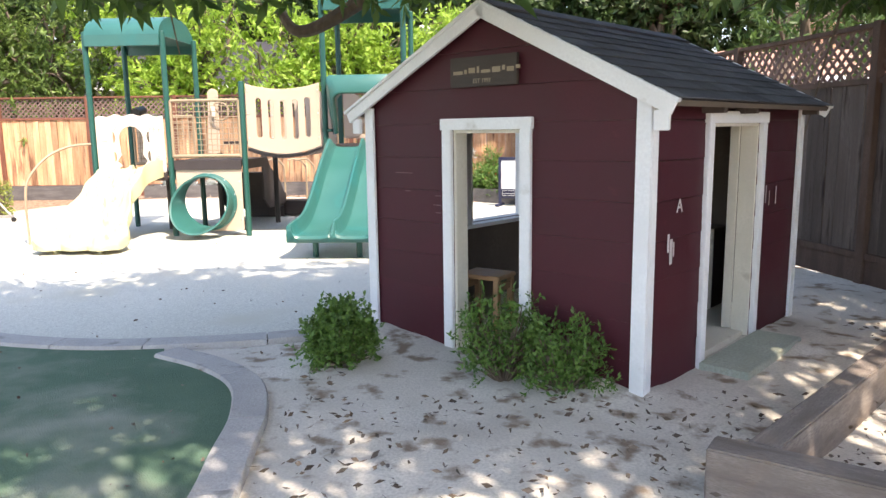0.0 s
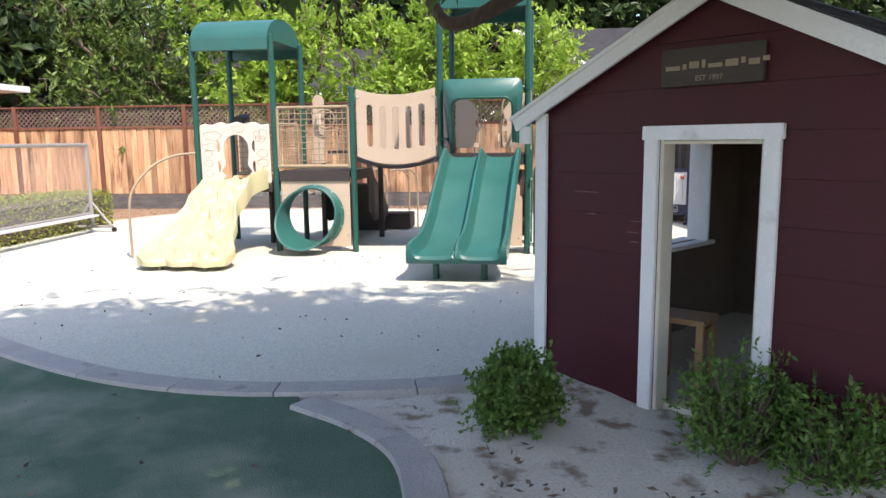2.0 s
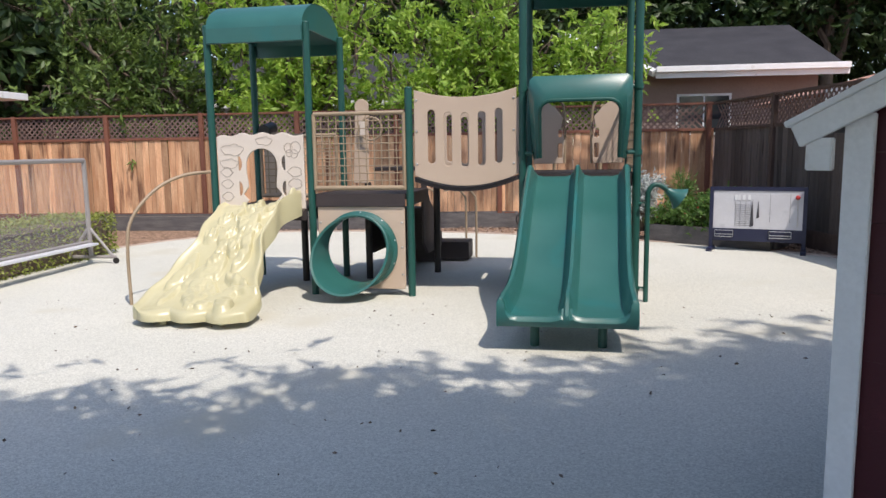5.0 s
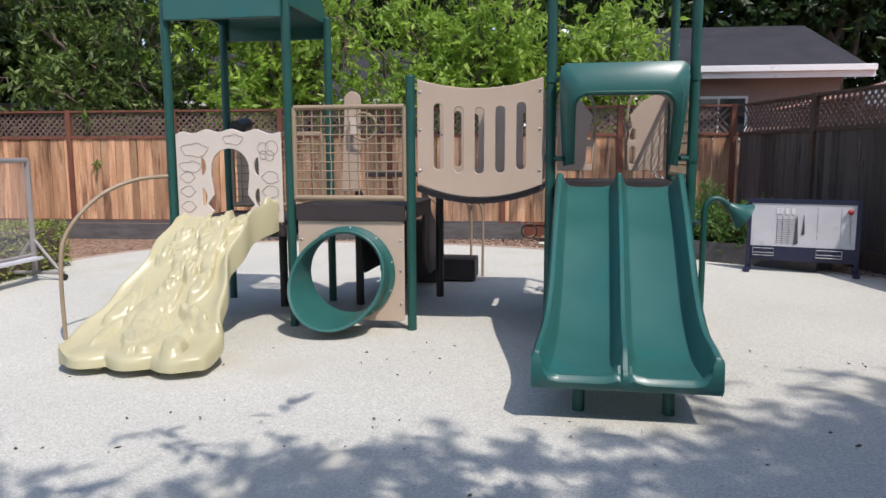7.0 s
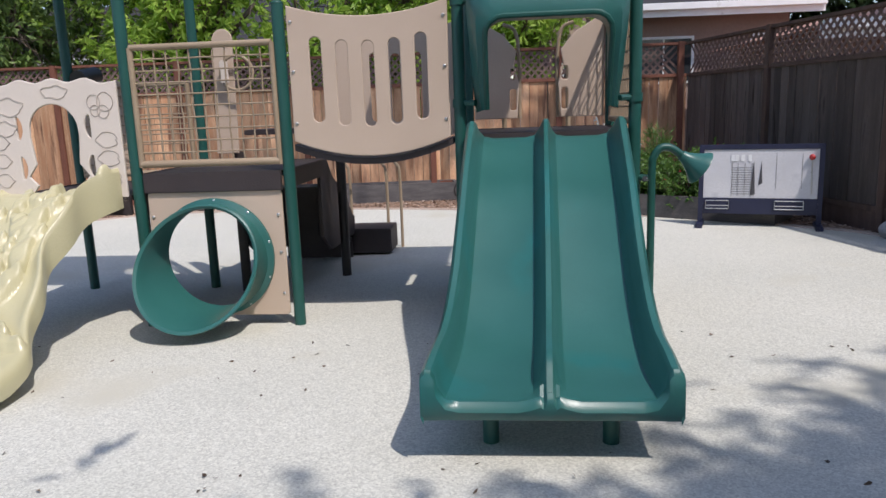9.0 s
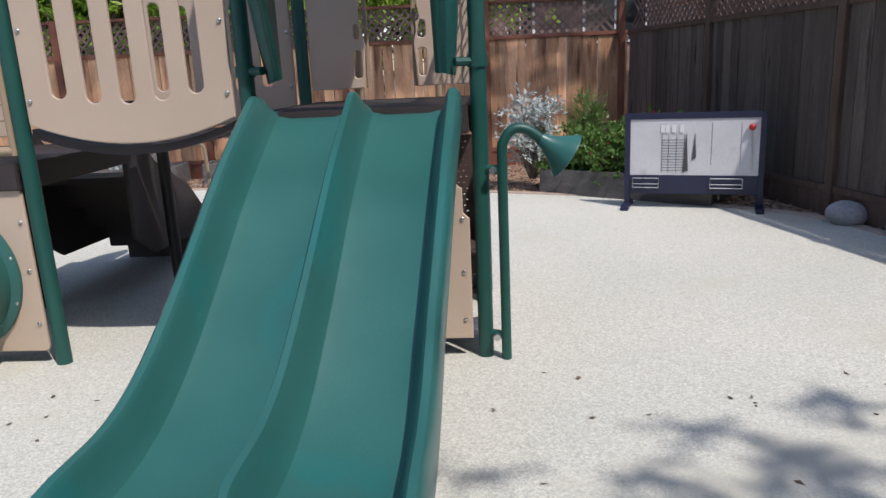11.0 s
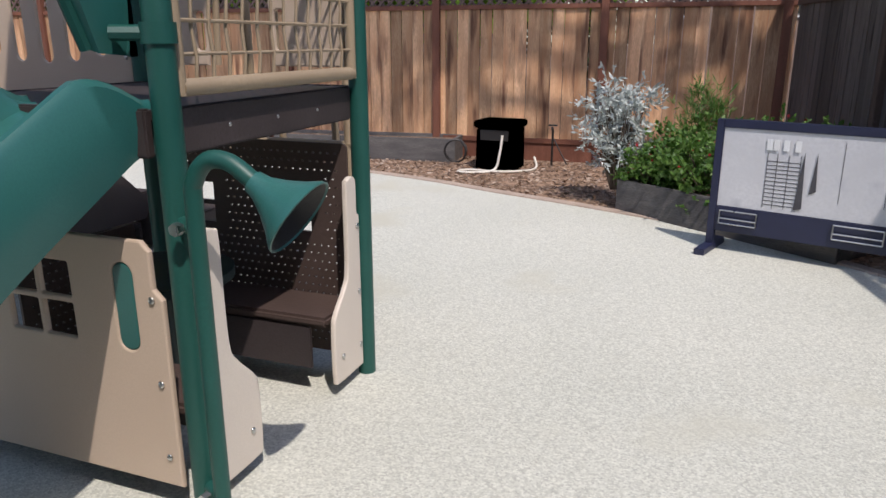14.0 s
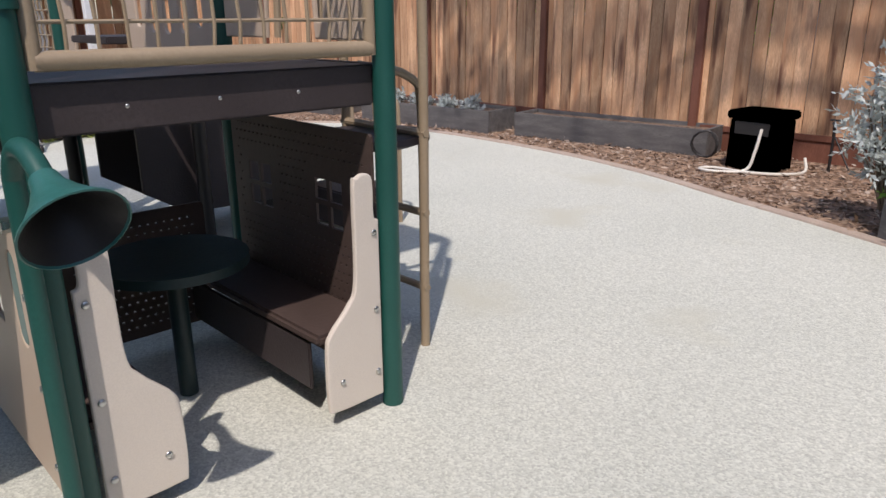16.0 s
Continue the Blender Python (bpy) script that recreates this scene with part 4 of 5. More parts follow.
# roofs: barrel vaults on the two towers
def barrel(x0, x1, z, rise, y0, y1, label):
    bm = bmesh.new()
    n = 16
    rows2 = []
    for k in range(n + 1):
        a = math.pi * k / n
        yy = (y0 + y1) / 2 - (y1 - y0) / 2 * math.cos(a)
        zz = z + 0.12 + rise * math.sin(a)
        rows2.append([bm.verts.new((x0, yy, zz)), bm.verts.new((x1, yy, zz)), bm.verts.new((x1 - 0.02, yy + 0.02 * math.cos(a), zz - 0.02)), bm.verts.new((x0 + 0.02, yy + 0.02 * math.cos(a), zz - 0.02))])
    for a, b in zip(rows2, rows2[1:]):
        for k in range(4):
            bm.faces.new((a[k], a[(k + 1) % 4], b[(k + 1) % 4], b[k]))
    bm.faces.new(rows2[0])
    bm.faces.new(rows2[-1])
    r = part("canopy", bm, GREEN, PS, label)
    part("canopy_edge", box(x0, x1, y0 - 0.012, y0 + 0.02, z - 0.02, z + 0.13, 0.008), GREEN, r)
    part("canopy_edge", box(x0, x1, y1 - 0.02, y1 + 0.012, z - 0.02, z + 0.13, 0.008), GREEN, r)
    for xx in (x0, x1 - 0.02):
        gb2 = bmesh.new()
        f = [gb2.verts.new((xx, (y0 + y1) / 2 - (y1 - y0) / 2 * math.cos(math.pi * k / n), z + 0.12 + (rise - 0.01) * math.sin(math.pi * k / n))) for k in range(n + 1)]
        g2 = [gb2.verts.new((xx + 0.02, v.co.y, v.co.z)) for v in f]
        gb2.faces.new(f)
        gb2.faces.new(g2[::-1])
        for k in range(n + 1):
            gb2.faces.new((f[k], g2[k], g2[(k + 1) % (n + 1)], f[(k + 1) % (n + 1)]))
        part("canopy_end", gb2, GREEN, r)


barrel(XS[4] + 0.02, XS[3] - 0.02, 2.58, 0.30, -0.05, YB + 0.05, "teal green barrel-vault canopy on posts")
barrel(XS[1] + 0.02, XS[0] - 0.02, 2.98, 0.30, -0.05, YB + 0.05, "teal green barrel-vault canopy on tall posts")

# picture panel at the head of the climber
pw0, pw1, pz0, pz1 = XS[4] + 0.06, XS[3] - 0.06, 0.86, 1.66
cx = (pw0 + pw1) / 2 + 0.01
wavy = [(pw0 + (pw1 - pw0) * k / 24, pz1 + 0.014 * math.sin(k * 1.1) - 0.03 * abs(k / 12 - 1) ** 3) for k in range(25)]
arch = [(cx - 0.22, 0.90)] + [(cx - 0.155, 0.98), (cx - 0.21, 1.04), (cx - 0.15, 1.12), (cx - 0.17, 1.30)] + [(cx + 0.17 * math.cos(radians(a)), 1.33 + 0.18 * math.sin(radians(a))) for a in range(165, 14, -15)] + [(cx + 0.17, 1.30), (cx + 0.15, 1.12), (cx + 0.21, 1.04), (cx + 0.155, 0.98), (cx + 0.22, 0.90)]
loops = [[(pw0, pz0), (arch[0][0], pz0)] + arch + [(arch[-1][0], pz0), (pw1, pz0)] + wavy[::-1]]
for s in (-1, 1):
    for zc in (1.10, 1.36):
        loops.append([(cx + s * (0.235 + 0.02 * math.cos(radians(a))) + s * 0.012 * math.sin(radians(a)) ** 2, zc + 0.075 * math.sin(radians(a))) for a in range(0, 360, 24)])
picture = part("picture_panel", panel(loops, 0.02, BEIGE), BEIGE, PS, "beige plastic entry panel engraved with clouds and butterfly", Matrix.Translation((0, -0.02, 0)))


def engraved(pts):
    part("engraving", tube([(v.x, -0.0112, v.y) for v in bend([(a, b, 0) for a, b in pts], 4)], 0.0035, 4), GROOVE, picture)


def cloud(x, z, s):
    engraved([(x + s * 0.11 * math.cos(a) * (1 + 0.13 * math.sin(5 * a)), z + s * 0.05 * math.sin(a) * (1 + 0.18 * math.cos(5 * a))) for a in [k * math.tau / 14 for k in range(15)]])


cloud(cx + 0.04, 1.585, 0.8)
cloud(pw0 + 0.17, 1.50, 1.1)
cloud(pw0 + 0.13, 1.36, 0.9)
for a0, r in ((0.6, 0.10), (2.4, 0.08), (3.8, 0.06), (5.5, 0.07)):
    engraved([(pw1 - 0.13 + r * 0.55 * (math.cos(a0) + math.cos(a0 + k * 0.7)), 1.48 + r * 0.6 * (math.sin(a0) + math.sin(a0 + k * 0.7))) for k in range(10)])
for zc in (1.27, 1.15, 1.02):
    engraved([(pw1 - 0.10 + 0.07 * math.cos(k * 0.63) * (1 + 0.2 * math.sin(3 * k)), zc + 0.05 * math.sin(k * 0.63)) for k in range(11)])
    engraved([(pw0 + 0.10 + 0.06 * math.cos(k * 0.63) * (1 + 0.2 * math.sin(4 * k)), zc + 0.045 * math.sin(k * 0.63)) for k in range(11)])

# moulded rock climber
def climber():
    """Moulded sheet: waisted plan, lumpy relief, one raised side wall, rounded lobed toe."""
    nu, nv = 96, 130
    bm = bmesh.new()
    top_g, under = [], []
    lumps = [(random.uniform(0.12, 0.86), random.uniform(0.05, 0.93), random.uniform(0.06, 0.16), random.uniform(0.03, 0.085), random.uniform(0, 3.1), random.uniform(0.035, 0.08)) for k in range(46)]
    for j in range(nv + 1):
        v = j / nv
        y = -0.02 - 1.50 * v
        cxv = -3.75 - 0.06 * v - 0.06 * math.sin(v * math.pi)
        half = 0.43 - 0.07 * math.sin(min(1, v / 0.75) * math.pi) + 0.16 * max(0, v - 0.40) / 0.60
        half += 0.016 * math.sin(v * 26)
        if v > 0.86:
            half -= 0.13 * (1 - math.sqrt(1 - ((v - 0.86) / 0.1401) ** 2))
        base = max(0.93 - 0.10 * v - 0.68 * (0.5 - 0.5 * math.cos(math.pi * min(1, v * 1.04))), 0.155)
        ra, rb = [], []
        for i in range(nu + 1):
            u = i / nu
            x = cxv + (2 * u - 1) * half
            e = 0.0
            for a, b, ru, rv, rot, hh in lumps:
                du, dv = u - a, (v - b) * 1.4
                if abs(du) > 0.2 or abs(dv) > 0.2:
                    continue
                c, s = math.cos(rot), math.sin(rot)
                d = ((du * c + dv * s) / ru) ** 2 + ((-du * s + dv * c) / rv) ** 2
                if d < 1:
                    e = max(e, hh * (1 - d ** 3) ** 0.45 * (1 - 0.22 * math.sin(4 * (du * c + dv * s) / ru) ** 2))
            rl = 0.05 * math.exp(-(u / 0.06) ** 2) + (0.04 + 0.17 * math.sin(math.pi * min(1, 0.3 + 0.9 * v))) * math.exp(-((1 - u) / 0.07) ** 2) * (1 - v) ** 0.8
            e += 0.012 * noise.noise(Vector((u * 6, v * 9, 2)))
            lobe = 0.075 * abs(math.sin(u * math.pi * 3)) * max(0, (v - 0.8) / 0.2)
            edge = max(0, 1 - u / 0.05, 1 - (1 - u) / 0.05, (v - 0.94) / 0.06)
            ra.append(bm.verts.new((x, y - lobe, base + e * (1 - edge ** 2) + rl - 0.055 * (1 - math.sqrt(max(0, 1 - edge ** 2))))))
            rb.append(bm.verts.new((x, y - lobe, max(0.055, base - 0.11))))
        top_g.append(ra)
        under.append(rb)
    for j in range(nv):
        for i in range(nu):
            bm.faces.new((top_g[j][i], top_g[j][i + 1], top_g[j + 1][i + 1], top_g[j + 1][i]))
            bm.faces.new((under[j][i], under[j + 1][i], under[j + 1][i + 1], under[j][i + 1]))
        for i in (0, nu):
            bm.faces.new((top_g[j][i], top_g[j + 1][i], under[j + 1][i], under[j][i]))
    for j in (0, nv):
        for i in range(nu):
            bm.faces.new((top_g[j][i], under[j][i], under[j][i + 1], top_g[j][i + 1]))
    me = finish(bm, "rock_climber", ROCK)
    me.set_sharp_from_angle(angle=radians(70))
    c = part("rock_climber", me, ROCK, PS, "cream moulded plastic climber embossed with lumpy shapes")
    for x, y in ((-4.1, -1.42), (-3.55, -1.42)):
        part("climber_foot", tube([(x, y, -0.03), (x, y, 0.1)], 0.03, 10), ROCK, c)


climber()
part("handrail", tube(bend([(-4.86, -0.72, -0.03), (-4.86, -0.72, 0.55), (-4.83, -0.66, 0.85), (-4.68, -0.46, 1.12), (-4.5, -0.22, 1.25), (-4.29, 0.0, 1.28)], 5), 0.017, 10), NET, PS, "tan curved grab rail beside the climber")

# crawl tunnel below the middle deck
tp = [rrect(XS[3] + 0.06, XS[2] - 0.06, 0.07, 0.92, 0.03), ring(-2.72, 0.475, 0.345, 0.345)]
tunnel = part("tunnel_panel", panel(tp, 0.02, TAN), TAN, PS, "tan panel with a round crawl-through hole")
tm = bmesh.new()
rp = []


def reach(a):
    """The mouth is cut aslant: its lower lip stands out furthest."""
    return 0.31 - 0.17 * math.sin(a) - 0.06 * math.cos(a)



for k in range(48):
    a = k * math.tau / 48
    rp.append([tm.verts.new((-2.72 + 0.10 * y + r * math.cos(a), y, 0.475 + 0.06 * y + r * math.sin(a))) for r, y in ((0.395, -0.012), (0.395, -0.03), (0.36, -0.05), (0.36, -reach(a) + 0.045), (0.371, -reach(a) + 0.02), (0.375, -reach(a) + 0.01), (0.367, -reach(a)), (0.349, -reach(a) + 0.01), (0.34, -reach(a) + 0.045), (0.34, 0.0))])
for a, b in zip(rp, rp[1:] + rp[:1]):
    for k in range(9):
        tm.faces.new((a[k], b[k], b[k + 1], a[k + 1]))
part("tunnel_ring", tm, GREEN, tunnel, "green moulded plastic tunnel ring")
bolts(tunnel, [(-2.72 + 0.378 * math.cos(radians(a)), -0.032, 0.475 + 0.378 * math.sin(radians(a))) for a in range(15, 375, 36)], r=0.012)
bolts(tunnel, [(x, -0.014, z) for x in (XS[3] + 0.09, XS[2] - 0.09) for z in (0.75, 0.5, 0.22)])

# support posts under decks
for x, y, top in ((-2.19, 1.45, 1.15), (-2.9, 0.95, D2 - 0.13), (-3.6, 0.75, D1 - 0.13)):
    part("support_post", tube([(x, y, -0.03), (x, y, top)], 0.04, 12), BLACKPOST, PS)

# steering wheel panel on the middle deck's far side
sw = part("wheel_panel", panel([[(-3.10, 1.10), (-2.92, 1.10), (-2.90, 1.95)] + [(-2.98 + 0.085 * math.cos(radians(a)), 1.97 + 0.09 * math.sin(radians(a))) for a in range(10, 175, 20)] + [(-3.06, 1.9)]], 0.02, TAN), TAN, PS, "tan upright panel carrying a steering wheel", Matrix.Translation((0, YB, 0)))
part("wheel", tube([(-2.86 + 0.13 * math.cos(k * math.tau / 24), -0.07 , 1.72 + 0.13 * math.sin(k * math.tau / 24)) for k in range(25)], 0.012, 8), NET, sw)
part("wheel_hub", box(-2.99, -2.93, -0.09, -0.05, 1.64, 1.82, 0.01), BEIGE, sw, "pale grey hub")
part("telescope", tube([(-4.15, 1.0, 1.72), (-4.15, 1.25, 1.76)], 0.07, 14), BLACKPOST, PS, "black toy telescope")
part("back_panel", panel([rrect(-4.2, -3.86, 0.95, 1.7, 0.03)], 0.02, TAN), TAN, PS, "", Matrix.Translation((0, YB + 0.03, 0)))
bench = part("deck_bench", box(-2.85, -2.28, YB - 0.05, YB + 0.4, 1.24, 1.28, 0.006), DARK, PS, "dark perforated step plate")

# stairs and transfer step on the far side
for k in range(4):
    z = 1.0 - 0.20 * (k + 1)
    part("stair_riser", box(-2.95, -2.30, YB + 0.36 + 0.26 * k, YB + 0.38 + 0.26 * k, z - 0.23, z - 0.042, 0.004), DARK, PS)
    part("stair_tread", box(-2.95, -2.30, YB + 0.10 + 0.26 * k, YB + 0.38 + 0.26 * k, z - 0.04, z, 0.006), DARK, PS)
for x in (-2.97, -2.30):
    sb2 = panel([[(YB + 0.04, 1.12), (YB + 0.20, 1.10), (YB + 0.45, 0.86), (YB + 0.95, 0.62), (YB + 1.25, 0.34), (YB + 1.20, 0.22), (YB + 0.30, 0.24), (YB + 0.04, 0.40)]], 0.03, DARK)
    part("stair_stringer", sb2, DARK, PS, "", Matrix.Translation((x, 0, 0)) @ Matrix.Rotation(radians(90), 4, "Z"))
part("transfer_step", box(-2.42, -1.93, 2.30, 2.72, 0.02, 0.26, 0.01), DARK, PS, "dark square step block")
part("transfer_step", box(-2.46, -2.30, 1.9, 2.40, 0.3, 0.40, 0.01), DARK, PS)
for x in (-2.40, -2.02, -1.88):
    part("arched_rail", tube(bend([(x, 2.72, -0.03), (x, 2.72, 0.72), (x - 0.03, 2.70, 0.86), (x - 0.12, 2.62, 0.95), (x - 0.26, 2.5, 0.93)], 5), 0.016, 8), NET, PS)

# vertical ladder and saucer at the high deck's far corner
ladder = part("ladder_rail", tube(bend([(-0.28, YB + 0.42, -0.03), (-0.28, YB + 0.42, 1.6), (-0.28, YB + 0.36, 1.85), (-0.28, YB + 0.05, 1.92)], 4), 0.02, 10), NET, PS)
part("ladder_rail", tube(bend([(-0.80, YB + 0.42, -0.03), (-0.80, YB + 0.42, 1.6), (-0.80, YB + 0.36, 1.85), (-0.80, YB + 0.05, 1.92)], 4), 0.02, 10), NET, PS)
for z in (0.27, 0.60, 0.93):
    part("rung", tube([(-0.82, YB + 0.42, z), (-0.26, YB + 0.42, z)], 0.016, 8), NET, ladder)
part("saucer_step", tube([(-0.54, YB + 0.36, 0.86), (-0.54, YB + 0.36, 0.885), (-0.54, YB + 0.36, 0.91)], 0, 20, None, [0.18, 0.25, 0.245]), DARK, PS, "dark round saucer step")
for dx in (-0.16, 0.14):
    part("saucer_post", tube(bend([(-0.54 + dx, YB + 0.52, -0.03), (-0.54 + dx, YB + 0.52, 0.95), (-0.54 + dx, YB + 0.46, 1.14), (-0.54 + dx, YB + 0.20, 1.2)], 4), 0.018, 8), NET, PS)

# playhouse nook below the high deck
def shutter_panel(m, label):
    w0, w1 = -1.0, -0.06
    out = [(w0, 0.10), (w1, 0.10), (w1, 0.70), (w1 - 0.03, 0.73), (w1 - 0.03, 0.84), (w1 - 0.06, 0.87), (-0.25, 0.87), (w0 + 0.19, 0.87), (w0 + 0.06, 0.87), (w0 + 0.03, 0.84), (w0 + 0.03, 0.73), (w0, 0.70)]
    loops = [out]
    for a, b in ((-0.66, -0.54), (-0.52, -0.40)):
        loops += [rrect(a, b, 0.54, 0.65, 0.004, 1), rrect(a, b, 0.67, 0.78, 0.004, 1)]
    for a in (-0.235, -0.875):
        loops.append(rrect(a, a + 0.075, 0.53, 0.80, 0.036))
    p = part("window_panel", panel(loops, 0.02, TAN), TAN, PS, label, m)
    for a in (-0.235, -0.875):
        part("shutter", panel([rrect(a + 0.001, a + 0.074, 0.531, 0.799, 0.035)], 0.016, GREEN), GREEN, p, "green shutter inlay")
    bolts(p, [(x, -0.014, z) for x in (w0 + 0.035, w1 - 0.035) for z in (0.70, 0.44, 0.20)])
    return p


shutter_panel(Matrix.Translation((0, -0.02, 0)), "tan plastic wall panel with cut-out window and green shutters")


def perforated(w, z0, z1, windows, m, label):
    """Sheet with rows of small holes and four-light windows."""
    loops = [rrect(0, w, z0, z1, 0.02, 3)]
    for a, b in windows:
        for dx in (0, 0.095):
            for dz in (0, 0.10):
                loops.append([(a + dx, b + dz), (a + dx + 0.075, b + dz), (a + dx + 0.075, b + dz + 0.08), (a + dx, b + dz + 0.08)])
    nz = int((z1 - z0 - 0.05) / 0.036)
    for j in range(nz):
        for i in range(int((w - 0.06) / 0.034)):
            x, z = 0.05 + 0.034 * i + (0.017 if j % 2 else 0), z0 + 0.05 + 0.036 * j
            if x > w - 0.03 or any(a - 0.05 < x < a + 0.23 and b - 0.05 < z < b + 0.24 for a, b in windows):
                continue
            loops.append([(x - 0.006, z - 0.0035), (x + 0.006, z - 0.0035), (x + 0.006, z + 0.0035), (x - 0.006, z + 0.0035)])
    return part("perforated_panel", panel(loops, 0.012, BROWNPERF, 0.001), BROWNPERF, PS, label, m)


perforated(0.97, 0.08, 1.0, [(0.13, 0.62), (0.62, 0.62)], pose(-1.02, YB - 0.02, 0), "brown perforated back panel with four-pane cut-out windows")
perforated(0.60, 0.08, 0.62, [], pose(-1.05, 0.30, 0, 0, 0, 90), "brown perforated side panel")


def bench_end(y0, s, m):
    """Curved tan bench end; local x into the opening."""
    out = [(0.0, 0.06), (0.20, 0.06), (0.235, 0.09), (0.235, 0.30), (0.215, 0.36), (0.14, 0.44), (0.105, 0.52), (0.10, 0.84), (0.085, 0.875), (0.05, 0.885), (0.02, 0.86), (0.018, 0.74), (0.0, 0.72)]
    p = part("bench_end", panel([[(v.x * s, v.y) for v in bend([(x, z, 0) for x, z in out], 5)]], 0.022, BEIGE), BEIGE, PS, "beige curved bench end panel", m)
    bolts(p, [(s * x, -0.014, z) for x, z in ((0.025, 0.68), (0.025, 0.40), (0.025, 0.16), (0.18, 0.17))])
    return p


bench_end(0, 1, pose(0.0, 0.05, 0, 0, 0, 90))
bench_end(0, -1, pose(0.0, YB - 0.05, 0, 0, 0, 90))
part("bench_seat", box(-1.0, -0.02, YB - 0.30, YB - 0.03, 0.31, 0.35, 0.012), BROWNPERF, PS, "brown perforated bench seat")
part("bench_seat", box(-1.0, -0.02, 0.02, 0.26, 0.31, 0.35, 0.012), BROWNPERF, PS, "brown perforated bench seat")
for y in (YB - 0.29, 0.24):
    part("bench_skirt", box(-1.0, -0.10, y, y + 0.015, 0.12, 0.30, 0.004), DARK, PS)
TABLE = material("dark_green_table", (0.006, 0.022, 0.024), (0.010, 0.032, 0.034), 0.5, 4, 60, 0.1)
tb = part("nook_table", tube([(-0.60, 0.56, 0.52), (-0.60, 0.56, 0.555)], 0.27, 32), TABLE, PS, "round dark green table under the deck")
part("table_leg", tube([(-0.60, 0.56, -0.03), (-0.60, 0.56, 0.52)], 0.035, 12), TABLE, tb)

# talk tube with horn beside the corner post
tt = part("talk_tube", tube(bend([(0.10, -0.05, -0.03), (0.10, -0.05, 0.55), (0.10, -0.05, 0.98), (0.11, -0.05, 1.06), (0.15, -0.045, 1.11), (0.21, -0.04, 1.11), (0.27, -0.035, 1.07), (0.285, -0.034, 1.055)], 5), 0.024, 12), POST, PS, "green bent talk tube with horn")
o, ax = Vector((0.275, -0.035, 1.065)), Vector((0.72, 0.06, -0.50)).normalized()
h_side = ax.cross(Vector((0, 0, 1))).normalized()
h_up = ax.cross(h_side)


def turned(profile):
    """Rings of (distance along the horn's axis, radius), joined in order."""
    bm = bmesh.new()
    rings = [[bm.verts.new(o + ax * d + (h_side * math.cos(k * math.tau / 28) + h_up * math.sin(k * math.tau / 28)) * rad) for k in range(28)] for d, rad in profile]
    for a, b in zip(rings, rings[1:]):
        for k in range(28):
            bm.faces.new((a[k], a[(k + 1) % 28], b[(k + 1) % 28], b[k]))
    return bm


part("horn", turned([(0, 0.03), (0.03, 0.036), (0.07, 0.056), (0.11, 0.082), (0.142, 0.108), (0.150, 0.111), (0.152, 0.107), (0.146, 0.104)]), GREEN, tt, "flared green plastic horn")
# Inner face of the horn, drawn as a separate near-black surface.
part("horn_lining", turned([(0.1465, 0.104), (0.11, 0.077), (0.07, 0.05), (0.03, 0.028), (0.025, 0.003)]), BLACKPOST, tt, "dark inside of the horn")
for z in (0.12, 0.93):
    part("tube_clamp", tube([(0.0, 0, z), (0.10, -0.05, z)], 0.022, 10), POST, tt)
    part("clamp_nut", tube([(0.055, -0.06, z), (0.055, -0.085, z)], 0.018, 6), STEEL, tt)

# ---- right-hand activity board ----
ab_dir = math.degrees(math.atan2(12.96 - 13.39, 2.19 - 1.03))
board = empty("activity_board", pose(1.05, 13.36, 0, 0, 0, ab_dir), "navy framed outdoor activity board with pale marked panel", "activity board")
BL = 1.24
for x in (0, BL - 0.05):
    part("upright", box(x, x + 0.05, -0.025, 0.025, 0.03, 0.90, 0.005), NAVY, board)
    part("foot", box(x - 0.01, x + 0.06, -0.22, 0.22, -0.005, 0.045, 0.006), NAVY, board)
part("top_rail", box(0.05, BL - 0.05, -0.022, 0.022, 0.845, 0.90, 0.004), NAVY, board)
part("bottom_rail", box(0.05, BL - 0.05, -0.022, 0.022, 0.14, 0.315, 0.004), NAVY, board)
sheet_ = part("white_panel", box(0.05, BL - 0.05, -0.012, 0.012, 0.315, 0.845, 0.002), WHITEBOARD, board, "pale grey panel with worn dark markings")
for x0_, x1_ in ((0.08, 0.32), (0.78, 1.06)):
    for z in (0.20, 0.235, 0.29):
        part("wire_basket", tube([(x0_, -0.04, z), (x1_, -0.04, z)], 0.005, 6), STEEL, board)
    for x in (x0_, x1_):
        part("wire_basket", tube([(x, -0.04, 0.20), (x, -0.03, 0.29)], 0.005, 6), STEEL, board)
for k in range(12):
    part("marking", box(0.34, 0.54, -0.0145, -0.0125, 0.36 + 0.026 * k, 0.364 + 0.026 * k), INK, sheet_)
for x in (0.34, 0.40, 0.47, 0.54):
    part("marking", box(x, x + 0.003, -0.0165, -0.0148, 0.34, 0.70), INK, sheet_)
for x, w in ((0.53, 0.05), (0.61, 0.04)):
    part("marking", panel([[(x, 0.345 if w > 0.045 else 0.46), (x + w, 0.36 if w > 0.045 else 0.48), (x + w * 0.62, 0.72), (x + w * 0.35, 0.60)]], 0.003, INK, 0.0005), INK, sheet_, "", Matrix.Translation((0, -0.0175, 0)))
for x in (0.33, 0.37, 0.43, 0.50):
    part("paper_scrap", box(x, x + 0.035, -0.0205, -0.0185, 0.72, 0.79, 0), WHITE, sheet_)
part("marking", box(0.78, 0.783, -0.0145, -0.0125, 0.42, 0.80), INK, sheet_)
part("marking", box(1.03, 1.033, -0.0145, -0.0125, 0.42, 0.80), INK, sheet_)
kb = bmesh.new()
bmesh.ops.create_uvsphere(kb, u_segments=14, v_segments=8, radius=0.032)
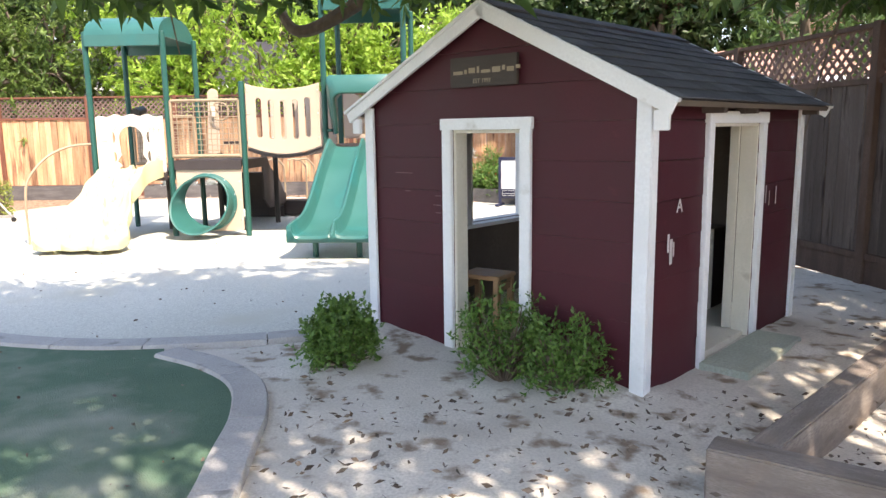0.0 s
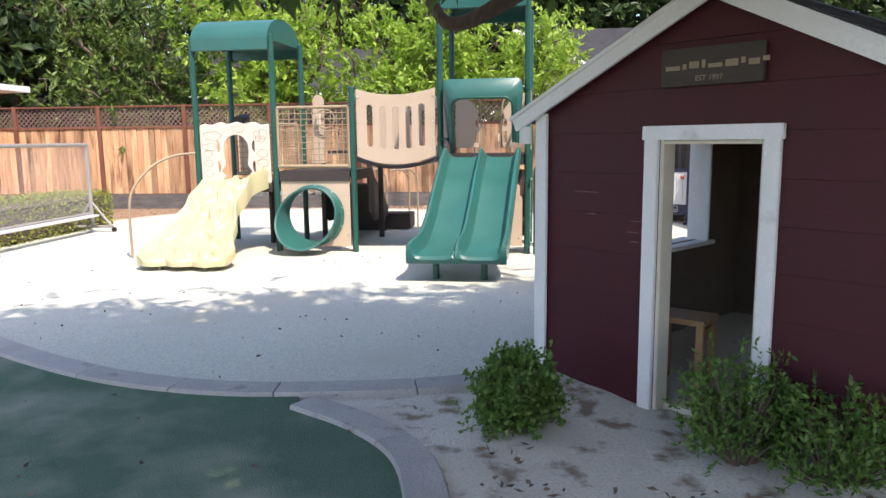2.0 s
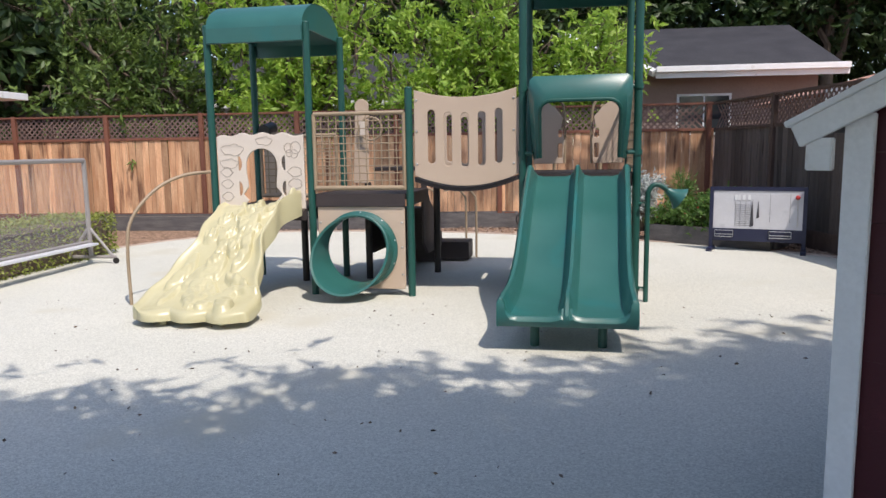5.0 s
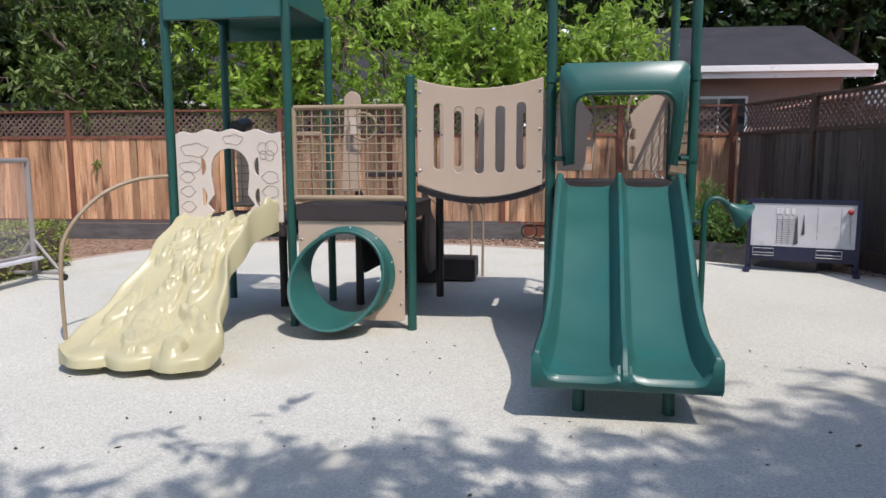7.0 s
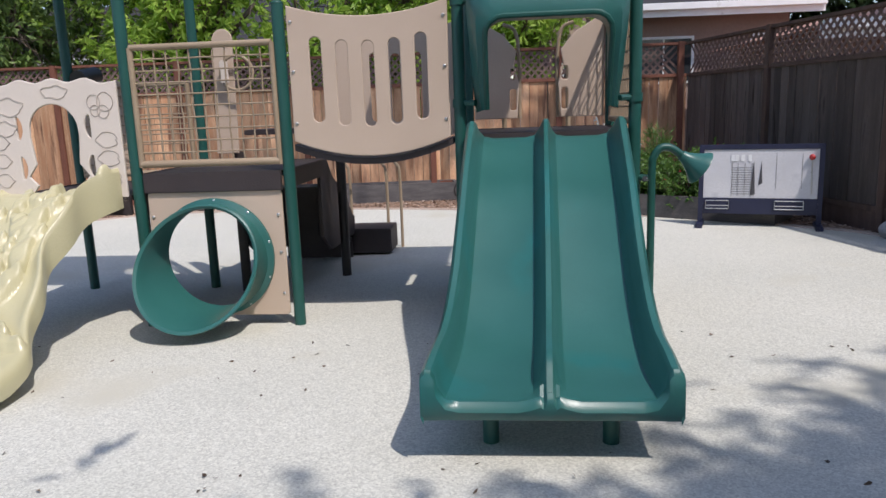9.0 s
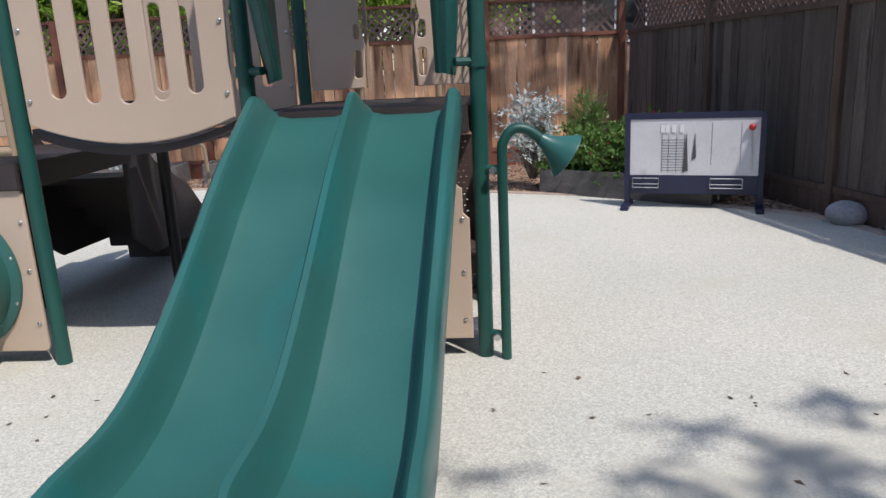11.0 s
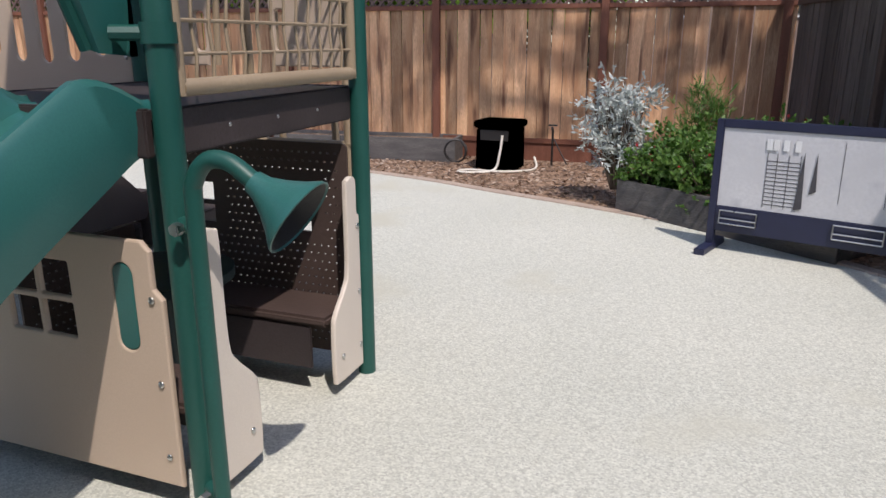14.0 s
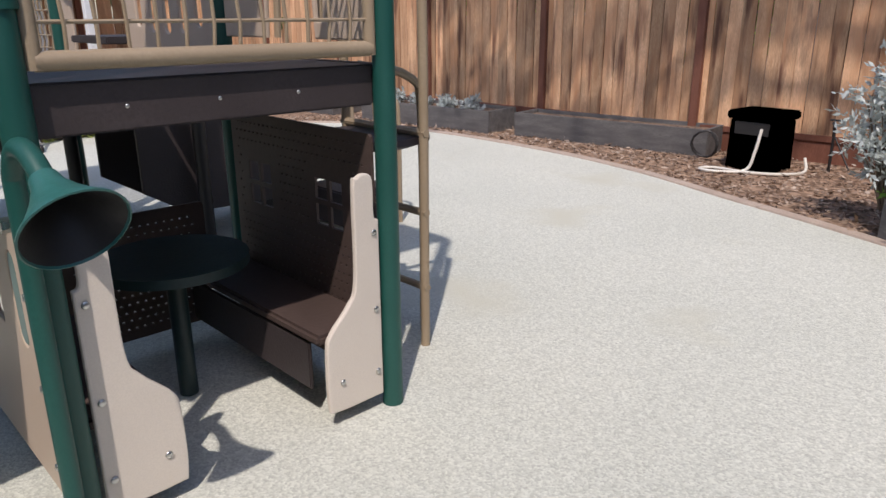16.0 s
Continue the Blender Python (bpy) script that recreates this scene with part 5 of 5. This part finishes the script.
part("knob", kb, RED, board, "round red knob", Matrix.Translation((1.12, -0.03, 0.76)))
part("chain", tube([(1.12, -0.02, 0.73), (1.13, -0.02, 0.37)], 0.006, 6), STEEL, board)

# ---- left-hand easel screen on casters ----
easel = empty("acrylic_easel", pose(-7.45, 9.15, 0, 0, 0, 90), "clear hazy acrylic painting screen in a grey rolling frame", "easel")
EL = 2.7
part("top_bar", tube([(0, 0, 1.40), (EL, 0, 1.40)], 0.03, 8), GALV, easel)
part("bottom_bar", tube([(0, 0, 0.30), (EL, 0, 0.30)], 0.025, 8), GALV, easel)
part("tray", box(0.05, EL - 0.05, -0.16, -0.03, 0.26, 0.29, 0.005), WHITEBOARD, easel, "pale ledge tray")
for x in (0.0, EL):
    part("upright", tube([(x, 0, 0.10), (x, 0, 1.40)], 0.03, 8), GALV, easel)
    part("base_bar", tube([(x, -0.36, 0.09), (x, 0.36, 0.09)], 0.022, 8), GALV, easel)
    for s in (-1, 1):
        part("brace", tube([(x, s * 0.32, 0.10), (x, 0.0, 0.50)], 0.018, 8), GALV, easel)
        part("caster", tube([(x - 0.015, s * 0.36, 0.04), (x + 0.015, s * 0.36, 0.04)], 0.04, 12), BLACKPOST, easel)
pane = part("pane", box(0.03, EL - 0.03, -0.003, 0.003, 0.32, 1.375), ACRYLIC, easel, "hazy clear acrylic with faint paint")
pane.visible_shadow = False

# ---- pergola corner at the yard's far left ----
pg = empty("pergola", pose(-10.75, 14.0, -0.02), "white painted wooden shade roof on posts", "pergola")
part("post", box(-0.06, 0.06, -0.06, 0.06, 0, 2.35, 0.006), WHITE, pg)
part("post", box(-2.2, -2.08, -0.06, 0.06, 0, 2.35, 0.006), WHITE, pg)
part("beam", box(-2.3, 0.10, -0.07, 0.07, 2.35, 2.50, 0.006), WHITE, pg)
part("roof_panel", box(-2.3, 0.12, -1.8, 1.2, 2.50, 2.62, 0.006), WHITE, pg)
bz = tube([(0.0, 0, 1.85), (-0.45, 0, 2.35)], 0.04, 6)
part("brace", bz, WHITE, pg)

# ---- raised beds, hose box, stone ----
def planter(m, w, d, h, label, fill=True):
    t = empty("planter", m, label, "planter")
    for a in ((0, w, 0, 0.045), (0, w, d - 0.045, d), (0, 0.045, 0.045, d - 0.045), (w - 0.045, w, 0.045, d - 0.045)):
        part("side_board", box(a[0], a[1], a[2], a[3], 0, h, 0.006), PLANTER, t)
    part("soil", box(0.045, w - 0.045, 0.045, d - 0.045, 0.02, h - 0.04), SOIL, t)
    return t


planter(pose(-4.05, 16.2, -0.01, 0, 0, 4), 2.35, 0.5, 0.28, "low grey weathered raised bed by the fence")
planter(pose(-6.6, 15.95, -0.01, 0, 0, 3), 2.25, 0.6, 0.28, "grey weathered raised bed with small succulents")
planter(pose(-10.4, 15.9, -0.01, 0, 0, 0), 3.2, 0.6, 0.28, "long low grey raised bed below cedar fence")
planter(pose(0.34, 14.35, -0.01, 0, 0, -38), 1.9, 0.75, 0.28, "grey timber raised bed full of green shrubs")


def hose_box(m):
    t = empty("hose_box", m, "taupe plastic hose box with a dark slot", "hose box")
    bm = box(-0.22, 0.22, -0.19, 0.19, 0.0, 0.47, 0.012)
    for v in bm.verts:
        k = 1 + 0.06 * (0.4 - v.co.z)
        v.co.x, v.co.y = v.co.x * k, v.co.y * k
    part("body", bm, BOXPLASTIC, t)
    part("lid", box(-0.245, 0.245, -0.22, 0.22, 0.47, 0.55, 0.015), BOXPLASTIC, t)
    part("slot", box(-0.17, 0.17, -0.196, -0.170, 0.33, 0.45, 0.006), BLACKPOST, t, "dark opening")
    part("hose", tube(bend([(0.10, -0.20, 0.40), (0.09, -0.25, 0.2), (0.05, -0.32, 0.03), (-0.15, -0.52, 0.02), (-0.30, -0.50, 0.02), (-0.22, -0.36, 0.02), (0.10, -0.34, 0.02), (0.36, -0.16, 0.02), (0.40, 0.1, 0.02), (0.34, 0.2, 0.12)], 6), 0.014, 8), HOSE, t, "pale garden hose")


hose_box(pose(-1.10, 16.15, -0.006, 0, 0, -8))
spig = empty("garden_tap", pose(-0.55, 16.4, -0.01), "dark metal garden tap on a short pipe", "tap")
part("pipe", tube([(0, 0, 0), (0, 0, 0.42), (0, -0.06, 0.46)], 0.014, 8), BLACKPOST, spig)
part("handle", tube([(-0.05, 0, 0.48), (0.05, 0, 0.48)], 0.010, 6), BLACKPOST, spig)
part("brace", tube([(0, 0, 0.35), (0.18, -0.05, 0.05)], 0.008, 6), BLACKPOST, spig)
coil = tube([(0.13 * math.cos(k * 0.5), 0.03 * math.sin(k * 0.9), 0.17 + 0.13 * math.sin(k * 0.5)) for k in range(28)], 0.011, 6)
thing("hose_coil", coil, BLACKPOST, "black hose coil leaning on the raised bed", "hose", pose(-1.62, 16.12, 0.0))
stb = bmesh.new()
bmesh.ops.create_icosphere(stb, subdivisions=3, radius=0.16)
for v in stb.verts:
    v.co *= 1 + 0.12 * noise.noise(v.co * 6)
    v.co.z *= 0.7
stb2 = stb.copy()
for v in stb2.verts:
    v.co.x *= 1.5
    v.co.z *= 0.85
thing("stone", stb, STONE, "rounded grey stone at the bed's edge", "stone", pose(2.62, 12.25, 0.08))
thing("stone", stb2, STONE, "long pale grey stone lying on the mulch", "stone", pose(2.85, 11.75, 0.07, 0, 0, 35))

# ---- neighbouring houses ----
def neighbour(name, x0, x1, y0, y1, eave, ridge, wall_mat, roof_mat, label, hip, windows, rake=None):
    h = empty(name, Matrix(), label, "house")
    part("wall", box(x0, x1, y0, y1, -0.05, eave), wall_mat, h)
    o = 0.5
    lean = rake - x0 if rake is not None else -o
    bm = bmesh.new()
    vs = [bm.verts.new(c) for c in ((x0 + lean, y0 - o, eave), (x1 + o, y0 - o, eave), (x1 + o, y1 + o, eave), (x0 + lean, y1 + o, eave))]
    r = [bm.verts.new(c) for c in ((x0 + hip, (y0 + y1) / 2, ridge), (x1 + o, (y0 + y1) / 2, ridge))]
    for f in ((vs[0], vs[1], r[1], r[0]), (vs[2], vs[3], r[0], r[1]), (vs[3], vs[0], r[0]), (vs[1], vs[2], r[1]), (vs[3], vs[2], vs[1], vs[0])):
        bm.faces.new(f)
    a, b = vs[0].co.copy(), r[0].co.copy()
    part("roof", bm, roof_mat, h)
    part("fascia", box(a.x, x1 + o, y0 - o - 0.03, y0 - o - 0.002, eave - 0.17, eave + 0.02), WHITE, h)
    part("gutter", box(a.x, x1 + o, y0 - o - 0.12, y0 - o - 0.034, eave - 0.04, eave + 0.10, 0.01), WHITE, h)
    if rake is not None:
        part("rake_board", tube([a + Vector((-0.02, 0, -0.04)), b + Vector((-0.02, 0, -0.04))], 0.10, 4), WHITE, h)
        gw = bmesh.new()
        gw.faces.new([gw.verts.new(c) for c in ((a.x + 0.05, y0, eave - 0.06), (b.x + 0.25, (y0 + y1) / 2, ridge - 0.15), (b.x + 0.25, (y0 + y1) / 2, eave - 0.06))])
        part("gable_wall", gw, wall_mat, h)
    for wx, wz, ww, wh in windows:
        w = part("window", box(wx, wx + ww, y0 - 0.03, y0 - 0.004, wz, wz + wh), WHITE, h)
        part("pane", box(wx + 0.06, wx + ww / 2 - 0.02, y0 - 0.04, y0 - 0.031, wz + 0.06, wz + wh - 0.06), GLASS, w)
        part("pane", box(wx + ww / 2 + 0.02, wx + ww - 0.06, y0 - 0.04, y0 - 0.031, wz + 0.06, wz + wh - 0.06), GLASS, w)


neighbour("house_grey_roof", 0.3, 5.4, 21.5, 29, 3.27, 4.9, STUCCO, DARKROOF, "low stucco house with dark roof and white fascia", -0.9, [(0.55, 1.75, 0.6, 1.0), (2.1, 1.75, 1.3, 1.0), (4.6, 1.75, 1.3, 1.0)], 1.5)
neighbour("house_far", -16, -4.5, 23, 30, 2.75, 4.6, STUCCO, DARKROOF, "low brown house behind leafy trees", 2.0, [(-10.5, 1.4, 1.6, 1.0), (-8.0, 1.4, 1.4, 1.0)])
neighbour("house_tiled", 4.0, 13.0, 16.5, 20.4, 2.35, 3.25, STUCCO, TILEROOF, "house with a terracotta tiled roof beyond the fence", 3.0, [])
tiled = bpy.data.objects["house_tiled"]
chimney = part("chimney", box(9.0, 9.6, 18.0, 18.5, 2.9, 3.75, 0.02), TILEROOF, tiled, "terracotta brick chimney")
part("chimney_cap", box(8.93, 9.67, 17.93, 18.57, 3.75, 3.85, 0.01), TILEROOF, chimney)

# ---- trees ----
rng = np.random.default_rng(11)


def tips_in(n, lo, hi):
    return rng.uniform(lo, hi, (n, 3))


tree("tree", (-10.5, 19.5, -0.05), 3.6, 0.16, tips_in(22, (-13.5, 17.7, 2.2), (-7.5, 21, 6.2)), 13, 0.42, 5, 11, 0.18, 0.36, LEAF_MID, "olive green tree behind the cedar fence", rng)
tree("tree", (-6.6, 19.0, -0.05), 3.4, 0.15, tips_in(22, (-9.0, 17.5, 2.2), (-4.2, 20.5, 6.2)), 13, 0.42, 5, 11, 0.18, 0.36, LEAF_BRIGHT, "leafy bright green tree behind the cedar fence", rng)
tree("tree", (-3.0, 19.2, -0.05), 3.2, 0.17, tips_in(22, (-5.4, 17.6, 2.3), (-0.6, 20.5, 5.8)), 13, 0.42, 5, 11, 0.18, 0.36, LEAF_BRIGHT, "spreading bright green tree with pale branches", rng)
tree("tree", (-0.9, 19.6, -0.05), 3.0, 0.12, tips_in(10, (-1.6, 17.8, 2.8), (0.8, 20.2, 4.6)), 12, 0.36, 5, 11, 0.17, 0.36, LEAF_BRIGHT, "small bright green tree by the grey-roofed house", rng)
for fx, fy in ((-15.5, 21.5), (-12.0, 32.0), (-5.0, 32.5), (2.0, 33.0), (9.0, 33), (16, 31), (-19, 28)):
    tree("tree", (fx, fy, -0.05), 8.0, 0.3, tips_in(30, (fx - 5, fy - 3, 2.0), (fx + 5, fy + 2, 12)), 20, 0.9, 4, 10, 0.40, 0.4, LEAF_DARK, "tall dark green tree in the distance", rng)
tree("tree", (15.0, 13.0, -0.05), 5, 0.22, tips_in(22, (12.0, 11.0, 2.6), (18, 16, 8)), 11, 0.6, 3, 11, 0.2, 0.36, LEAF_DARK, "dark green tree beyond the weathered fence", rng)
tree("tree", (5.6, 11.5, -0.05), 3.6, 0.14, tips_in(8, (4.3, 9.6, 2.2), (6.4, 12.2, 4.2)), 10, 0.35, 3, 11, 0.14, 0.34, LEAF_OVER, "leafy tree leaning over the weathered fence", rng)

# the big tree whose boughs hang over the playhouse and shade the yard
big_tips = np.concatenate([tips_in(9, (-3.4, 4.2, 2.95), (-0.2, 5.4, 3.5)), tips_in(26, (-3.2, 2.0, 4.3), (3.4, 4.6, 5.7)), tips_in(20, (2.0, 4.5, 4.2), (4.4, 6.4, 5.4)), tips_in(3, (0.8, 3.0, 3.8), (3.6, 5.2, 5.0)), tips_in(4, (2.9, 5.6, 2.5), (3.5, 6.6, 3.0))])
shade_tree = tree("shade_tree", (3.3, -2.2, -0.05), 4.6, 0.13, big_tips, 36, 0.46, 6, 13, 0.16, 0.34, LEAF_OVER, "large shade tree with drooping leaves over the playhouse", rng, droop=0.6, first=0.5, clear=(1.48, 0.13), bare=4.9)
bough = bend([(3.3, -2.0, 2.9), (2.2, 1.2, 3.6), (0.9, 3.7, 3.2), (-0.2, 5.2, 2.55), (-0.75, 5.5, 2.24), (-1.05, 5.55, 2.14), (-1.2, 5.6, 2.3)], 5)
part("bough", tube([p - Vector((3.3, -2.2, -0.05)) for p in bough], 0, 8, None, [0.09 - 0.055 * k / (len(bough) - 1) for k in range(len(bough))]), BARK, shade_tree)
# High boughs out of view, added to cast dapples on the cedar back fence.
tree("tree", (6.6, 14.3, -0.05), 7.0, 0.2, np.concatenate([tips_in(13, (-5.0, 13.1, 7.5), (-0.6, 14.3, 8.7)), tips_in(12, (4.6, 12.5, 4), (9.5, 17, 8))]), 11, 0.36, 3, 11, 0.18, 0.34, LEAF_OVER, "tall tree beyond the weathered fence, unseen boughs added to dapple cedar fence", rng, first=0.8, bare=5.0)
tree("tree", (9.2, 31.0, -0.05), 9, 0.3, tips_in(24, (5.0, 29.8, 5.5), (14, 33, 13)), 14, 0.8, 4, 11, 0.34, 0.36, LEAF_DARK, "dark green tree with pale trunk between the houses", rng, first=0.5)

# ---- shrubs and bed plants ----
shrub("shrub", (-0.64, 4.30, -0.03), (0.19, 0.18, 0.38), 230, 0.028, 0.7, LEAF_SHRUB, "small round green shrub in the sand", rng)
shrub("shrub", (0.34, 3.95, -0.03), (0.21, 0.19, 0.48), 85, 0.032, 0.45, LEAF_SHRUB, "loose green shrub by the playhouse door", rng, shape=0.6)
shrub("shrub", (0.64, 3.74, -0.03), (0.20, 0.18, 0.40), 70, 0.032, 0.45, LEAF_SHRUB, "loose green shrub with yellowing leaves by the playhouse", rng, shape=0.6)
for x, y, r, h in ((0.75, 14.45, 0.38, 0.66), (1.15, 14.15, 0.42, 0.74), (1.55, 13.95, 0.40, 0.78), (1.1, 14.6, 0.42, 0.78), (1.8, 13.8, 0.35, 0.7), (1.5, 14.45, 0.42, 0.74), (1.95, 14.25, 0.40, 0.72)):
    shrub("bed_plant", (x, y, 0.10), (r, r * 0.8, h * 0.88), 80, 0.05, 0.6, LEAF_SHRUB, "bushy green bed plant with small red flowers", rng, category="plant", extra=(LEAF_FLOWER, 40, 0.03))
shrub("silver_plant", (0.30, 14.66, 0.12), (0.25, 0.2, 0.90), 70, 0.06, 0.4, LEAF_SILVER, "tall silvery lavender plant in the raised bed", rng, shape=0.3, category="plant")
shrub("grass_plant", (1.0, 15.1, 0.1), (0.17, 0.15, 0.85), 40, 0.10, 0.1, LEAF_SHRUB, "tall thin green grassy plant", rng, droop=-1.2, shape=0.3, category="plant")
for x in (-6.2, -5.7, -5.2, -4.8):
    shrub("succulent", (x, 16.25, 0.22), (0.13, 0.12, 0.14), 16, 0.06, 0.35, LEAF_SILVER, "small grey-green succulent in the raised bed", rng, category="plant")

# clipped hedge: dense short leaves on a rounded block
hedge = empty("hedge", pose(-8.22, 11.1, -0.03), "clipped yellow-green boxwood hedge", "hedge")
part("core", box(-0.45, 0.45, -1.9, 1.75, 0.0, 0.52, 0.06), BARK, hedge)
q = rng.uniform(-1, 1, (9000, 3))
ax_ = rng.integers(0, 3, len(q))
sg = np.where(rng.uniform(size=len(q)) < 0.5, -1.0, 1.0)
q[np.arange(len(q)), ax_] = sg
hp = q * np.array([0.50, 1.85, 0.28]) + np.array([0, -0.07, 0.33]) + rng.normal(size=q.shape) * 0.02
part("foliage", leaf_mesh("foliage", hp, q + rng.normal(size=q.shape) * 0.9, 0.05, 0.028, LEAF_BOX), LEAF_BOX, hedge)
